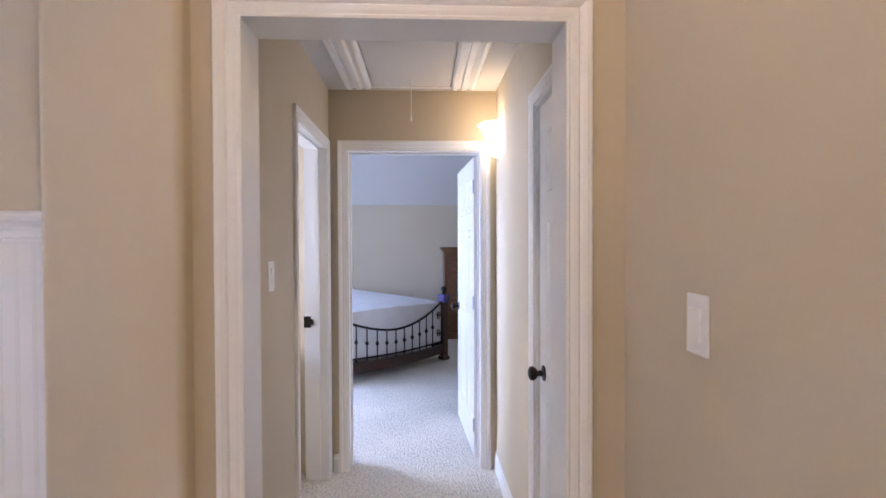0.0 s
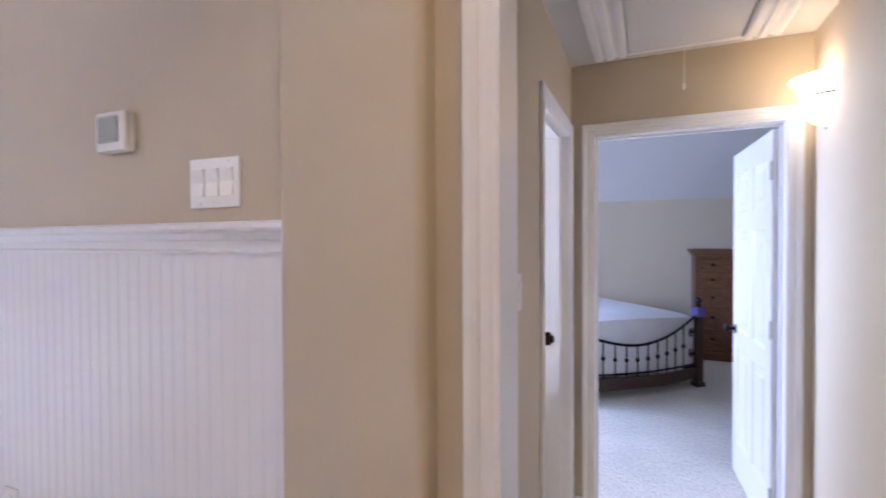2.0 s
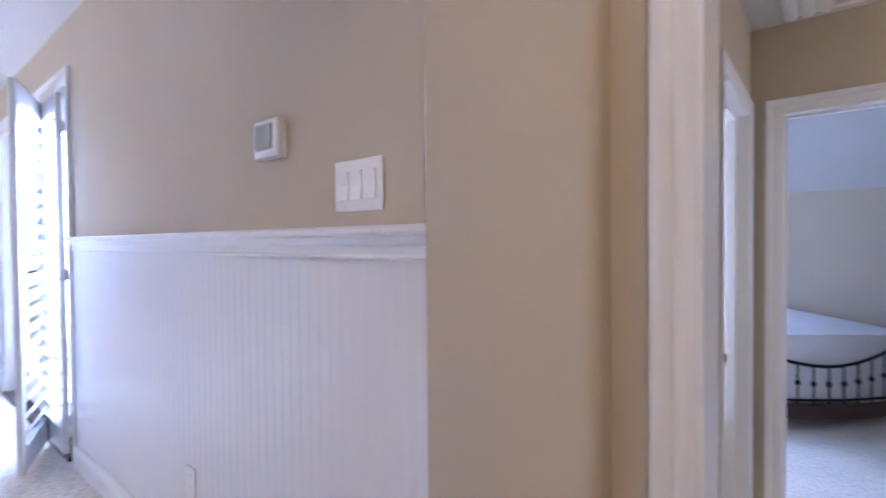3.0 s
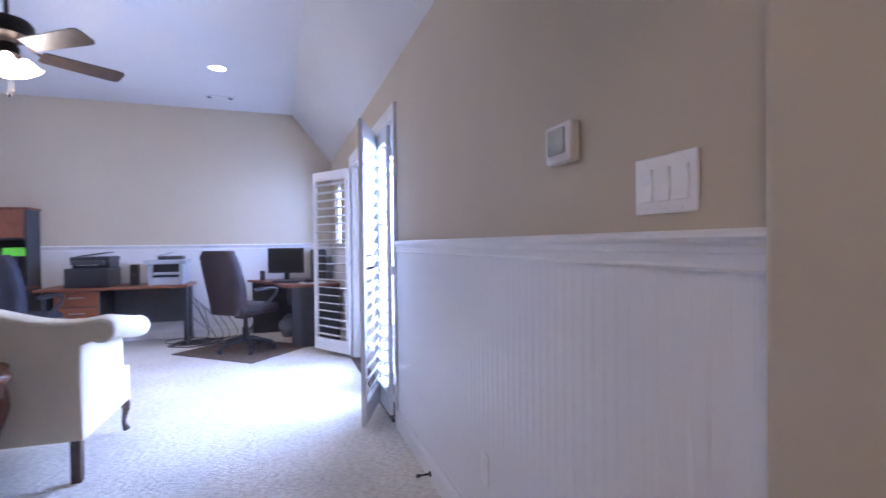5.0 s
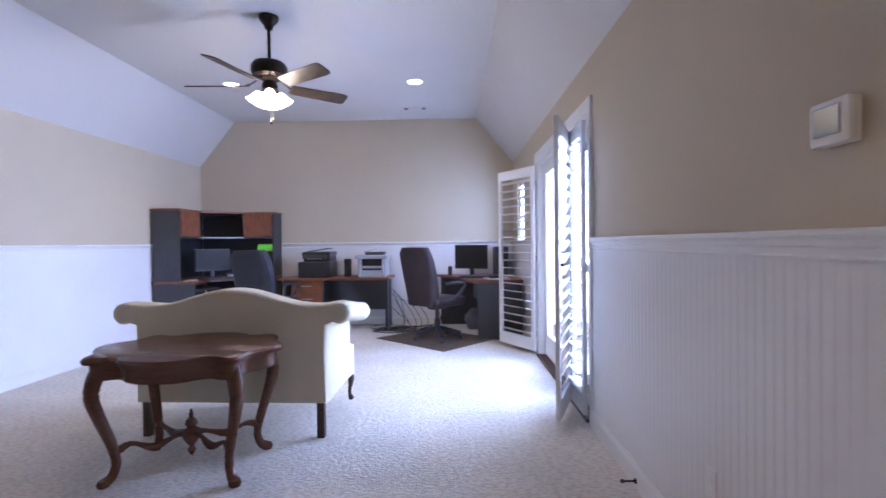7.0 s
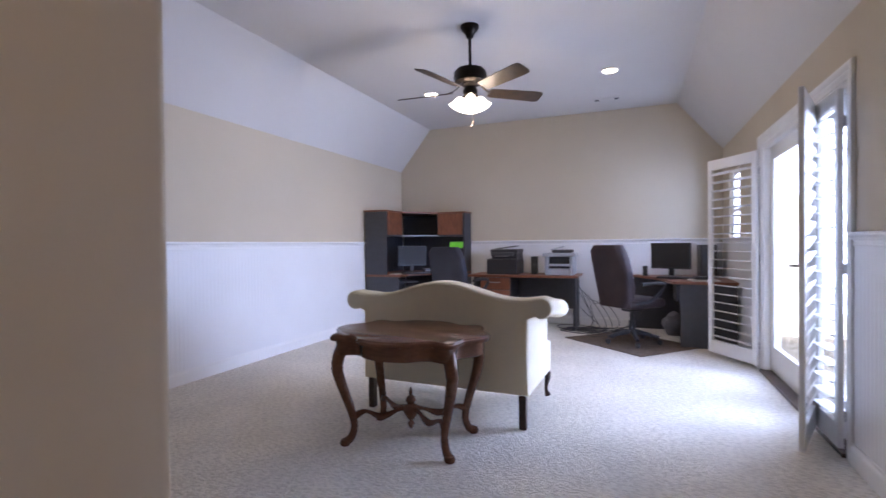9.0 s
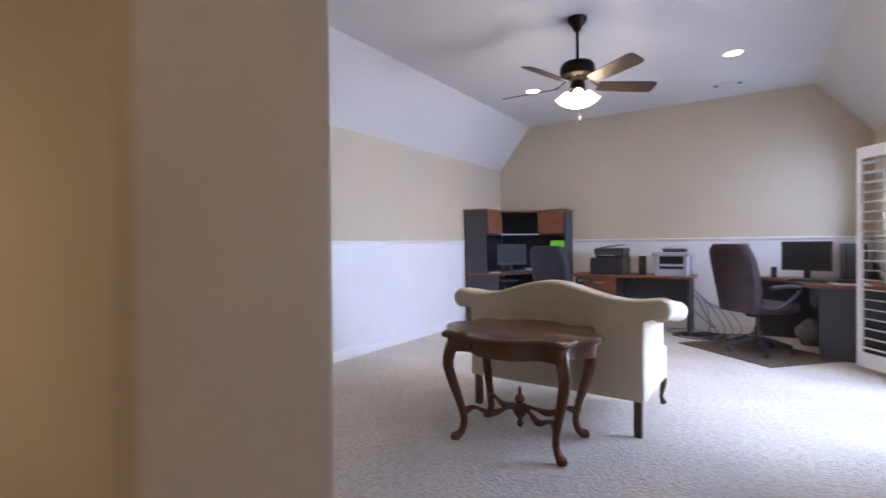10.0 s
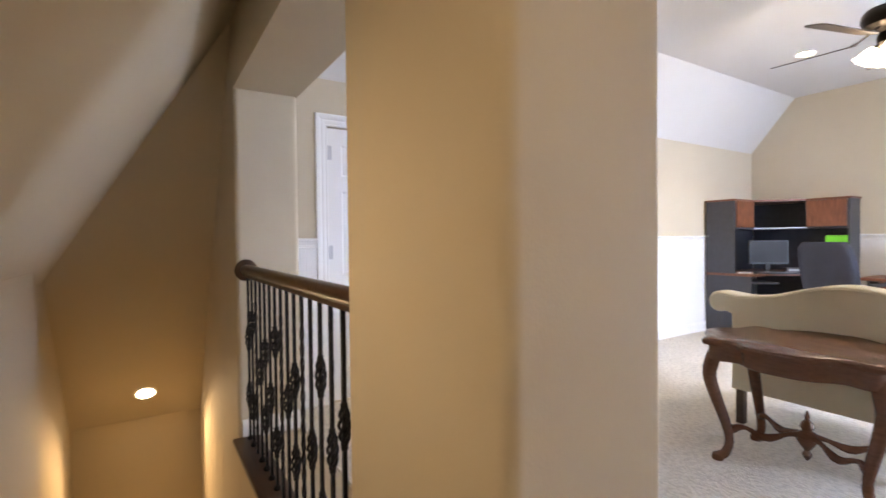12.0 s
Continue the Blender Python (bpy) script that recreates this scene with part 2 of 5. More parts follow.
def wall(name, along, u0, u1, face, back, z0, z1, holes=(), label="", mat=None):
    """A wall with thickness and openings that go through it; along 'x' or 'y'."""
    us, zs, full = holed(u0, u1, z0, z1, holes)
    bm = bmesh.new()
    made = {}

    def v(i, j, k):
        if (i, j, k) not in made:
            d = (face, back)[k]
            made[i, j, k] = bm.verts.new((us[i], d, zs[j]) if along == "x" else (d, us[i], zs[j]))
        return made[i, j, k]

    def solid_at(i, j):
        return 0 <= i < len(us) - 1 and 0 <= j < len(zs) - 1 and full[i][j]

    for i in range(len(us) - 1):
        for j in range(len(zs) - 1):
            if not full[i][j]:
                continue
            for k in (0, 1):
                bm.faces.new((v(i, j, k), v(i + 1, j, k), v(i + 1, j + 1, k), v(i, j + 1, k)))
            for di, dj, a, b in ((-1, 0, (i, j), (i, j + 1)), (1, 0, (i + 1, j), (i + 1, j + 1)), (0, -1, (i, j), (i + 1, j)), (0, 1, (i, j + 1), (i + 1, j + 1))):
                if not solid_at(i + di, j + dj):
                    bm.faces.new((v(*a, 0), v(*b, 0), v(*b, 1), v(*a, 1)))
    return solid(name, bm, mat or M_WALL, label or "beige painted plaster wall", "wall")


def casing_profile(w, t):
    """Across a moulded casing: (distance from the opening, height from the wall)."""
    return [(0, 0), (0, t * 0.55), (w * 0.10, t * 0.62), (w * 0.16, t * 0.5), (w * 0.30, t * 0.62), (w * 0.46, t * 0.66), (w * 0.52, t * 0.56), (w * 0.62, t * 0.8), (w * 0.78, t), (w * 0.94, t), (w, t * 0.85), (w, 0)]


def casing(bm, along, u0, u1, z0, z1, face, out, w=0.09, t=0.022, foot=True):
    """A mitred moulded frame round an opening; out is the side (+1 or -1) to which it stands proud."""
    prof = casing_profile(w, t)
    path = [(u0, z0, -1, 0), (u0, z1, -1, 1), (u1, z1, 1, 1), (u1, z0, 1, 0)]
    rings = []
    for u, z, du, dz in path:
        ring = []
        for d, h in prof:
            uu, zz, dd = u + du * d, z + dz * d, face + out * h
            ring.append(bm.verts.new((uu, dd, zz) if along == "x" else (dd, uu, zz)))
        rings.append(ring)
    n = len(prof)
    for a, b in zip(rings, rings[1:]):
        for k in range(n):
            bm.faces.new((a[k], a[(k + 1) % n], b[(k + 1) % n], b[k]))
    bm.faces.new(rings[0])
    bm.faces.new(rings[-1][::-1])
    return bm


def mould(bm, profile, along, u0, u1, face, out, z):
    """A straight moulding: profile of (height from the wall, rise)."""
    pts = [(face + out * h, z + r) for h, r in profile]
    return add_prism(bm, pts, u0, u1, "x" if along == "x" else "y") if along == "x" else add_prism(bm, pts, u0, u1, "y")


RAIL = [(0, 0), (0.016, 0), (0.018, 0.006), (0.014, 0.012), (0.014, 0.03), (0.018, 0.034), (0.022, 0.044), (0.026, 0.05), (0.038, 0.054), (0.042, 0.060), (0.042, 0.068), (0.036, 0.074), (0, 0.074)]
BASE = [(0, 0), (0.016, 0), (0.016, 0.085), (0.013, 0.095), (0.008, 0.102), (0.006, 0.115), (0, 0.115)]
RAIL_Z = 1.482


def rail_run(name, along, u0, u1, face, out):
    ob = solid(name, mould(bmesh.new(), RAIL, along, u0, u1, face, out, RAIL_Z), M_TRIM, "white painted chair rail moulding", "chair rail")
    return ob


def base_run(name, along, u0, u1, face, out, z):
    return solid(name, mould(bmesh.new(), BASE, along, u0, u1, face, out, z), M_TRIM, "white painted baseboard along the wall", "baseboard")


def bead_strip(width=0.0413, thick=0.009):
    """One beadboard strip: a flat face, a bead and a groove."""
    w = width
    return [(0, 0), (0, thick * 0.90), (0.001, thick), (w * 0.80, thick), (w * 0.83, thick * 0.92), (w * 0.86, thick * 0.95), (w * 0.91, thick * 1.02), (w * 0.96, thick * 0.95), (w, thick * 0.90), (w, 0)]

# ---- structure ----
DOOR_TOP = R + 2.03
DX0, DX1 = -5.16, -3.30              # french door opening
WALL_TOP = 3.5

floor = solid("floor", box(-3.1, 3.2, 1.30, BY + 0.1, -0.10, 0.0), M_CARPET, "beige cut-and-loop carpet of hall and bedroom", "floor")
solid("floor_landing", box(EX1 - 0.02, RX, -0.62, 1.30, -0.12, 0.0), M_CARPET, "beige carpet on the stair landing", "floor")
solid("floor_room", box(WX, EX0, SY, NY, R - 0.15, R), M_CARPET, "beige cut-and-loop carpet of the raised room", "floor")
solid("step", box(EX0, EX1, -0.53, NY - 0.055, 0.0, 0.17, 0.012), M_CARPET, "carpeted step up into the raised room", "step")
stairs = bmesh.new()
for k in range(12):
    add_box(stairs, EX1, RX, -0.62 - 0.27 * (k + 1), -0.62 - 0.27 * k, -0.18 * (k + 1) - 0.2, -0.18 * (k + 1))
solid("stairs", stairs, M_CARPET, "carpeted stair flight going down", "stairs")
solid("floor_lower", box(EX1, RX, -5.75, -3.86, -2.5, -2.36), M_CARPET, "carpet at the foot of the stairs", "floor")

# raised room
wall("wall_north", "x", WX - BT, -0.28, NY, NY + BT, -0.12, WALL_TOP, [(DX0, DX1, R, DOOR_TOP), (-6.75, -6.12, 1.42, 2.34)])
wall("wall_north_hall", "x", -0.28, RX + BT, NY, NY + BT, -0.12, WALL_TOP, [(-0.267, 0.594, -0.2, 2.062)])
wall("wall_far", "y", SY, NY, WX, WX - BT, -0.12, WALL_TOP)
wall("wall_south", "x", WX - BT, EX0 + 0.1, SY, SY - BT, -0.12, WALL_TOP, [(-1.84, -1.03, R, DOOR_TOP)])


def pier(name, x0, x1, y0, y1, z0, z1, r=0.02, label="beige painted wall with rounded corners"):
    """A wall piece with bullnose upright corners."""
    pts = []
    for cx, cy, a0 in ((x1 - r, y1 - r, 0), (x0 + r, y1 - r, 90), (x0 + r, y0 + r, 180), (x1 - r, y0 + r, 270)):
        for k in range(11):
            a = radians(a0 + 9 * k)
            pts.append((cx + r * math.cos(a), cy + r * math.sin(a)))
    return solid(name, prism(pts, z0, z1), M_WALL, label, "wall")


RAIL_Y0, RAIL_Y1 = -3.05, -1.205
HEAD = 2.455
pier("wall_pilaster", -0.714, -0.378, NY - 0.055, NY + 0.05, 0.0, HEAD)
pier("wall_pier", EX0 - 0.013, EX1, RAIL_Y1, -0.53, 0.0, HEAD, 0.03)
pier("wall_stair_end", EX0, EX1, SY - 0.6, RAIL_Y0, -2.5, HEAD, 0.03)
solid("wall_header", box(EX0, EX1, SY - 0.02, NY - 0.002, HEAD, WALL_TOP), M_WALL, "beige painted header over the wide openings", "wall")
solid("wall_stair_low", box(EX0 + 0.01, EX1, RAIL_Y0 - 0.05, -0.53, -2.5, 0.0), M_WALL, "beige painted wall down the stairs", "wall")
solid("wall_curb", box(EX0, EX1, RAIL_Y0, RAIL_Y1, 0.0, R - 0.02), M_WALL, "beige painted low wall under the railing", "wall")
solid("wall_stair_deep", box(EX0 - 0.05, EX1 + 0.0005, -5.75, SY - 0.45, -2.5, WALL_TOP), M_WALL, "beige painted wall beside the stairs", "wall")
wall("wall_landing", "y", -5.75, NY, RX, RX + BT, -2.5, WALL_TOP)
solid("wall_stair_nib", box(RX - 0.07, RX - 0.001, -3.66, -0.64, -2.5, 1.42, 0.006), M_WALL, "beige painted thickened wall beside the stairs", "wall")
solid("wall_stair_foot", box(EX1, RX, -5.75, -5.62, -2.5, 0.2), M_WALL, "beige painted wall at the foot of the stairs", "wall")

# sloping ceiling over the stairs, with a second slope from the outer wall
SL = 1.23


def slope_z(y):
    return 2.87 + SL * (y + 3.1)


solid("ceiling_stairs", prism([(-3.1, 2.87), (-5.75, slope_z(-5.75)), (-5.75, slope_z(-5.75) + 0.2), (-3.1, 3.07)], EX1, RX, "x"), M_WALL, "sloping beige ceiling over the stairs", "ceiling")
solid("ceiling_stairs_side", prism([(EX1, 2.87), (RX, 1.26), (RX, 1.46), (EX1, 3.07)], -4.6, -1.0, "y"), M_WALL, "sloping beige ceiling beside the stairs", "ceiling")
solid("ceiling_cheek", prism([(EX1, 2.87), (RX, 1.26), (RX, 2.87)], -1.0, -0.95, "y"), M_WALL, "beige painted cheek wall over the stairs", "wall")
solid("ceiling_landing", box(EX1, RX, -3.1, NY, 2.87, 3.0), M_CEIL, "white painted ceiling over the landing", "ceiling")

# ceilings of the raised room: a flat middle between two slopes
N0, S0, KN, KS = 0.767, -2.83, 2.715, 2.71
solid("ceiling_room", box(WX, EX0, S0, N0, CZ, CZ + 0.12), M_CEIL, "white flat ceiling of the raised room", "ceiling")
solid("ceiling_north_slope", prism([(N0, CZ), (NY, KN), (NY, KN + 0.14), (N0, CZ + 0.12)], WX, EX0, "x"), M_CEIL, "white sloping ceiling along the door wall", "ceiling")
solid("ceiling_south_slope", prism([(S0, CZ), (SY, KS), (SY, KS + 0.14), (S0, CZ + 0.12)], WX, EX0, "x"), M_CEIL, "white sloping ceiling along the plain wall", "ceiling")

# hall
wall("wall_hall_left", "y", NY + BT, HY, HX0, HX0 - BT, -0.12, 2.6, [(2.348, 3.03, -0.2, 2.06)])
wall("wall_hall_right", "y", NY + BT, HY, HX1, HX1 + BT, -0.12, 2.6, [(1.47, 2.048, -0.2, 2.05)])
wall("wall_hall_end", "x", -3.1, 3.2, HY, HY + BT, -0.12, 3.6, [(-0.277, 0.585, -0.2, 2.067)])
solid("ceiling_hall", box(HX0 - 0.01, HX1 + 0.01, NY + BT - 0.01, HY + 0.01, HC, HC + 0.12), M_CEIL, "white painted hall ceiling", "ceiling")
# closet behind the hall door and bathroom
solid("wall_closet", box(1.45, 1.5, NY, HY, -0.12, 2.6), M_WALL, "plain closet wall", "wall")
solid("ceiling_closet", box(HX1 + BT, 1.5, NY, HY, 2.5, 2.6), M_CEIL, "plain closet ceiling", "ceiling")
wall("wall_bath", "y", NY + BT, HY, -1.95, -2.05, -0.12, 2.6, [(2.6, 3.05, 1.2, 2.0)])
solid("ceiling_bath", box(-2.05, HX0 - BT, NY + BT, HY, HC, HC + 0.1), M_CEIL, "white bathroom ceiling", "ceiling")

# bedroom
wall("wall_bedroom_back", "x", -3.1, 3.2, BY, BY + BT, -0.12, 3.6)
wall("wall_bedroom_left", "y", HY + BT, BY, -3.0, -3.1, -0.12, 3.6, [(3.9, 5.3, 0.7, 2.1)])
wall("wall_bedroom_right", "y", HY + BT, BY, 3.1, 3.2, -0.12, 3.6)
solid("ceiling_bedroom", box(-3.1, 3.2, HY + BT, BY - 1.0, 3.3, 3.42), M_CEIL, "white bedroom ceiling", "ceiling")
solid("ceiling_bedroom_slope", prism([(BY - 1.0, 3.3), (BY, 2.07), (BY, 2.21), (BY - 1.0, 3.42)], -3.1, 3.2, "x"), M_CEIL, "white sloping bedroom ceiling", "ceiling")

# outside
solid("ground", box(-60, 60, -60, 60, -3.3, -3.0), M_GROUND, "plain lawn outside", "ground")
# sheet whose own glow stands in for the overbright daylight outdoors
solid("backdrop", box(-26, -3.4, 5.4, 5.6, -3.0, 16), M_BACKDROP, "plain glowing sheet for the overbright outside", "backdrop")
solid("balcony", box(-7.5, -2.2, NY + BT, NY + 1.9, 0.05, 0.27), M_DECK, "pale balcony deck outside the door", "balcony")

# trim
cas = casing(bmesh.new(), "x", -0.250, 0.579, 0, 2.046, NY, -1, 0.068, 0.021)
solid("trim_hall_opening", cas, M_TRIM, "white moulded casing round the hall opening", "door casing")
lin = bmesh.new()
add_box(lin, -0.269, -0.255, NY - 0.001, NY + BT + 0.001, 0, 2.064)
add_box(lin, 0.582, 0.596, NY - 0.001, NY + BT + 0.001, 0, 2.064)
add_box(lin, -0.255, 0.582, NY - 0.001, NY + BT + 0.001, 2.051, 2.064)
solid("trim_hall_lining", lin, M_TRIM, "white painted lining of the hall opening", "door lining")
solid("trim_hall_back", casing(bmesh.new(), "x", -0.268, 0.595, 0, 2.063, NY + BT, 1, 0.06, 0.012), M_TRIM, "white moulded casing on the hall side", "door casing")

base_run("baseboard_hall_right", "y", 2.107, HY, HX1, -1, 0)
base_run("baseboard_hall_left", "y", NY + BT + 0.07, 2.29, HX0, 1, 0)
base_run("baseboard_hall_end", "x", HX0 + 0.02, -0.335, HY, -1, 0)
base_run("baseboard_bedroom", "x", -3.0, 3.1, BY, -1, 0)
base_run("baseboard_north", "x", DX1 + 0.09, -0.716, NY - 0.011, -1, R)
base_run("baseboard_north_far", "x", WX + 0.02, DX0 - 0.09, NY - 0.011, -1, R)
base_run("baseboard_far", "y", SY + 0.02, NY - 0.02, WX + 0.011, 1, R)
base_run("baseboard_south", "x", WX + 0.02, -1.93, SY + 0.011, 1, R)
base_run("baseboard_stair_end", "x", EX0 + 0.015, EX1 - 0.02, RAIL_Y0, 1, R)
rail_run("trim_rail_north", "x", DX1 + 0.09, -0.711, NY, -1)
rail_run("trim_rail_north_far", "x", WX + 0.04, DX0 - 0.09, NY, -1)
rail_run("trim_rail_far", "y", SY + 0.04, NY - 0.04, WX, 1)
rail_run("trim_rail_south", "x", WX, -1.93, SY, 1)
rail_run("trim_rail_south_end", "x", -0.94, EX0, SY, 1)

# beadboard wainscot of the far runs: grooved sheets


def bead_sheet(name, along, u0, u1, face, out, z0, z1):
    strip = bead_strip()
    count = round((u1 - u0) / 0.0413)
    w = (u1 - u0) / count
    line = [(u0, 0.0)]
    for k in range(count):
        line += [(u0 + k * w + p[0] * w / 0.0413, p[1]) for p in strip[1:-1]]
    line.append((u1, 0.0))
    pts = [(u, face + out * d) for u, d in line]
    if along == "y":
        pts = [(d, u) for u, d in pts]
    verts = [(*p, z0) for p in pts] + [(*p, z1) for p in pts]
    n = len(pts)
    mesh = bpy.data.meshes.new("mesh")
    mesh.from_pydata(verts, [], [(i, i + 1, n + i + 1, n + i) for i in range(n - 1)] + [(n - 1, 0, n, 2 * n - 1)])
    mesh.materials.append(M_BEAD)
    return tagged(new(name, mesh), "white painted beadboard wainscot", "wainscot", "", "structure")


bead_sheet("wainscot_far", "y", SY + 0.011, NY - 0.011, WX, 1, R, RAIL_Z + 0.01)
bead_sheet("wainscot_south", "x", WX + 0.011, -1.93, SY, 1, R, RAIL_Z + 0.01)
bead_sheet("wainscot_south_end", "x", -0.94, EX0, SY, 1, R, RAIL_Z + 0.01)
bead_sheet("wainscot_north_far", "x", WX + 0.011, DX0 - 0.09, NY, -1, R, RAIL_Z + 0.01)

# ---- doors, casings and fittings ----


def panel_door(name, m, w, h, label, panels=6, knob_side=1, hinges=True, mat=None, knob_z=0.93):
    """A moulded panel door: hinge edge at x 0, leaf along +x, thickness along y."""
    door = thing(name, m, label, "door", kind="structure")
    t = 0.035
    st, mid = 0.105, 0.09
    cols = [(st, w / 2 - mid / 2), (w / 2 + mid / 2, w - st)]
    rows = [(0.22, 0.82), (0.93, 1.55), (1.66, h - 0.12)]
    bm = bmesh.new()
    xs = sorted({0, w, *[c for pair in cols for c in pair]})
    zs = sorted({0, h, *[c for pair in rows for c in pair]})
    for i in range(len(xs) - 1):
        for j in range(len(zs) - 1):
            hole = any(abs(xs[i] - c[0]) < 1e-6 for c in cols) and any(abs(zs[j] - r[0]) < 1e-6 for r in rows)
            d = t / 2 - (0.012 if hole else 0)
            add_box(bm, xs[i], xs[i + 1], -d, d, zs[j], zs[j + 1])
    part("leaf", bm, mat or M_DOOR, door)
    for c in cols:
        for r in rows:
            bm = bmesh.new()
            for s in (-1, 1):
                y = s * (t / 2 - 0.012)
                ring = [[(c[0] + k, r[0] + k), (c[1] - k, r[0] + k), (c[1] - k, r[1] - k), (c[0] + k, r[1] - k)] for k in (0.0, 0.014, 0.045, 0.06)]
                hs = [0.011, 0.001, 0.003, 0.009]
                vs = [[bm.verts.new((p[0], y + s * hh, p[1])) for p in rr] for rr, hh in zip(ring, hs)]
                for a, b in zip(vs, vs[1:]):
                    for k in range(4):
                        bm.faces.new((a[k], a[(k + 1) % 4], b[(k + 1) % 4], b[k]))
                bm.faces.new(vs[-1])
            part("panel", bm, mat or M_DOOR, door)
    x = w - 0.065
    for s in (-1, 1):
        turn = pose(x, s * t / 2, knob_z, -90 * s, 0, 0)
        knob = part("knob", lathe([(0.031, 0.0), (0.031, 0.005), (0.012, 0.009), (0.011, 0.028), (0.022, 0.034), (0.029, 0.046), (0.027, 0.058), (0.016, 0.065)], 18, turn), M_BRONZE, door, "dark bronze door knob", True)
    if hinges:
        for z in (0.22, 1.05, h - 0.2):
            part("hinge", lathe([(0.007, -0.045), (0.007, 0.045)], 10, pose(-0.004, t / 2 + 0.004, z)), M_CHROME, door)
    return door


# bedroom doorway
solid("trim_bedroom_door", casing(bmesh.new(), "x", -0.277, 0.585, 0, 2.067, HY, -1, 0.056, 0.018), M_TRIM, "white moulded casing round the bedroom doorway", "door casing")
solid("trim_bedroom_inside", casing(bmesh.new(), "x", -0.277, 0.585, 0, 2.067, HY + BT, 1, 0.056, 0.018), M_TRIM, "white moulded casing inside the bedroom", "door casing")


def lining(name, along, u0, u1, a, b, top, label):
    bm = bmesh.new()
    stop_a = (a + b) / 2 - 0.005
    for x0, x1, z0, z1 in ((u0 - 0.002, u0 + 0.008, 0, top), (u1 - 0.008, u1 + 0.002, 0, top), (u0 + 0.008, u1 - 0.008, top - 0.008, top + 0.002)):
        y0, y1 = min(a, b) - 0.001, max(a, b) + 0.001
        add_box(bm, *((x0, x1, y0, y1) if along == "x" else (y0, y1, x0, x1)), z0, z1)
    for x0, x1, z0, z1 in ((u0 + 0.008, u0 + 0.018, 0, top - 0.008), (u1 - 0.018, u1 - 0.008, 0, top - 0.008), (u0 + 0.018, u1 - 0.018, top - 0.018, top - 0.008)):
        add_box(bm, *((x0, x1, stop_a, stop_a + 0.03) if along == "x" else (stop_a, stop_a + 0.03, x0, x1)), z0, z1)
    return solid(name, bm, M_TRIM, label, "door lining")


lining("trim_bedroom_lining", "x", -0.277, 0.585, HY, HY + BT, 2.067, "white painted door lining")
panel_door("door_1", pose(0.567, HY + BT + 0.005, 0.012, 0, 0, 93.5), 0.80, 2.035, "white six-panel bedroom door standing open")

# hall doors
solid("trim_closet_door", casing(bmesh.new(), "y", 1.47, 2.048, 0, 2.05, HX1, -1, 0.057, 0.018), M_TRIM, "white moulded casing round the closet door", "door casing")
lining("trim_closet_lining", "y", 1.47, 2.048, HX1, HX1 + BT, 2.05, "white painted door lining")
panel_door("door_2", pose(HX1 + 0.034, 1.482, 0.012, 0, 0, 90), 0.552, 2.022, "white six-panel closet door, shut, with a dark knob", hinges=False)
solid("trim_bath_door", casing(bmesh.new(), "y", 2.348, 3.03, 0, 2.06, HX0, 1, 0.057, 0.016), M_TRIM, "white moulded casing round the bathroom doorway", "door casing")
lining("trim_bath_lining", "y", 2.348, 3.03, HX0 - BT, HX0, 2.06, "white painted door lining")
strike = thing("strike_plate", pose(HX0 - 0.118, 3.021, 0.985), "dark bronze strike plate on the white door lining", "strike plate")
part("plate", box(-0.022, 0.022, -0.004, 0.0, -0.035, 0.035, 0.002), M_BRONZE, strike)
part("lip", box(0.01, 0.038, -0.012, -0.002, -0.018, 0.018, 0.003), M_BRONZE, strike)
van = thing("vanity_cabinet", pose(-1.35, 2.86, 0), "white bathroom vanity cabinet with dark counter", "cabinet")
part("body", box(-0.55, 0.55, -0.2, 0.24, 0.08, 0.82, 0.004), M_DOOR, van)
part("counter", box(-0.57, 0.57, -0.23, 0.25, 0.82, 0.86, 0.006), M_SLATE, van)
for k in (-0.27, 0.27):
    part("door", box(k - 0.25, k + 0.25, -0.22, -0.2, 0.12, 0.78, 0.005), M_DOOR, van)

# south door of the raised room
solid("trim_south_door", casing(bmesh.new(), "x", -1.84, -1.03, R, DOOR_TOP, SY, 1, 0.088, 0.02), M_TRIM, "white moulded casing round a shut door", "door casing")
panel_door("door_3", pose(-1.035, SY - 0.03, R + 0.012, 0, 0, 180), 0.8, 2.01, "white six-panel door, shut", hinges=False)
south_door = bpy.data.objects["door_3"]
for z in (0.25, 1.1, 1.83):
    hin = part("hinge", lathe([(0.008, -0.05), (0.008, 0.05)], 10, pose(0.0, -0.036, z)), M_CHROME, south_door, "brushed nickel hinge")
    part("hinge_leaf", box(0.0, 0.03, -0.026, -0.019, z - 0.05, z + 0.05), M_CHROME, hin)

# ---- switches and the like ----


def switch_plate(name, m, gangs, label):
    """Rocker switch plate: face towards -y."""
    sw = thing(name, m, label, "light switch")
    w = 0.07 + 0.046 * (gangs - 1)
    h = 0.118
    part("plate", box(-w / 2, w / 2, -0.007, 0, -h / 2, h / 2, 0.0035), M_PLATE, sw)
    for k in range(gangs):
        x = (k - (gangs - 1) / 2) * 0.046
        part("frame", box(x - 0.0178, x + 0.0178, -0.0085, -0.006, -0.034, 0.034, 0.001), M_PLATE, sw)
        bm = prism([(-0.0085, -0.0325), (-0.0115, -0.0325), (-0.0088, 0.0), (-0.0125, 0.0325), (-0.0085, 0.0325)], x - 0.0155, x + 0.0155, "x")
        part("rocker", bm, M_PLATE, sw)
        for z in (-0.048, 0.048):
            part("screw", lathe([(0.003, 0), (0.003, 0.0012), (0.002, 0.0018)], 10, pose(x, -0.007, z, 90)), M_PLATE, sw)
    return sw


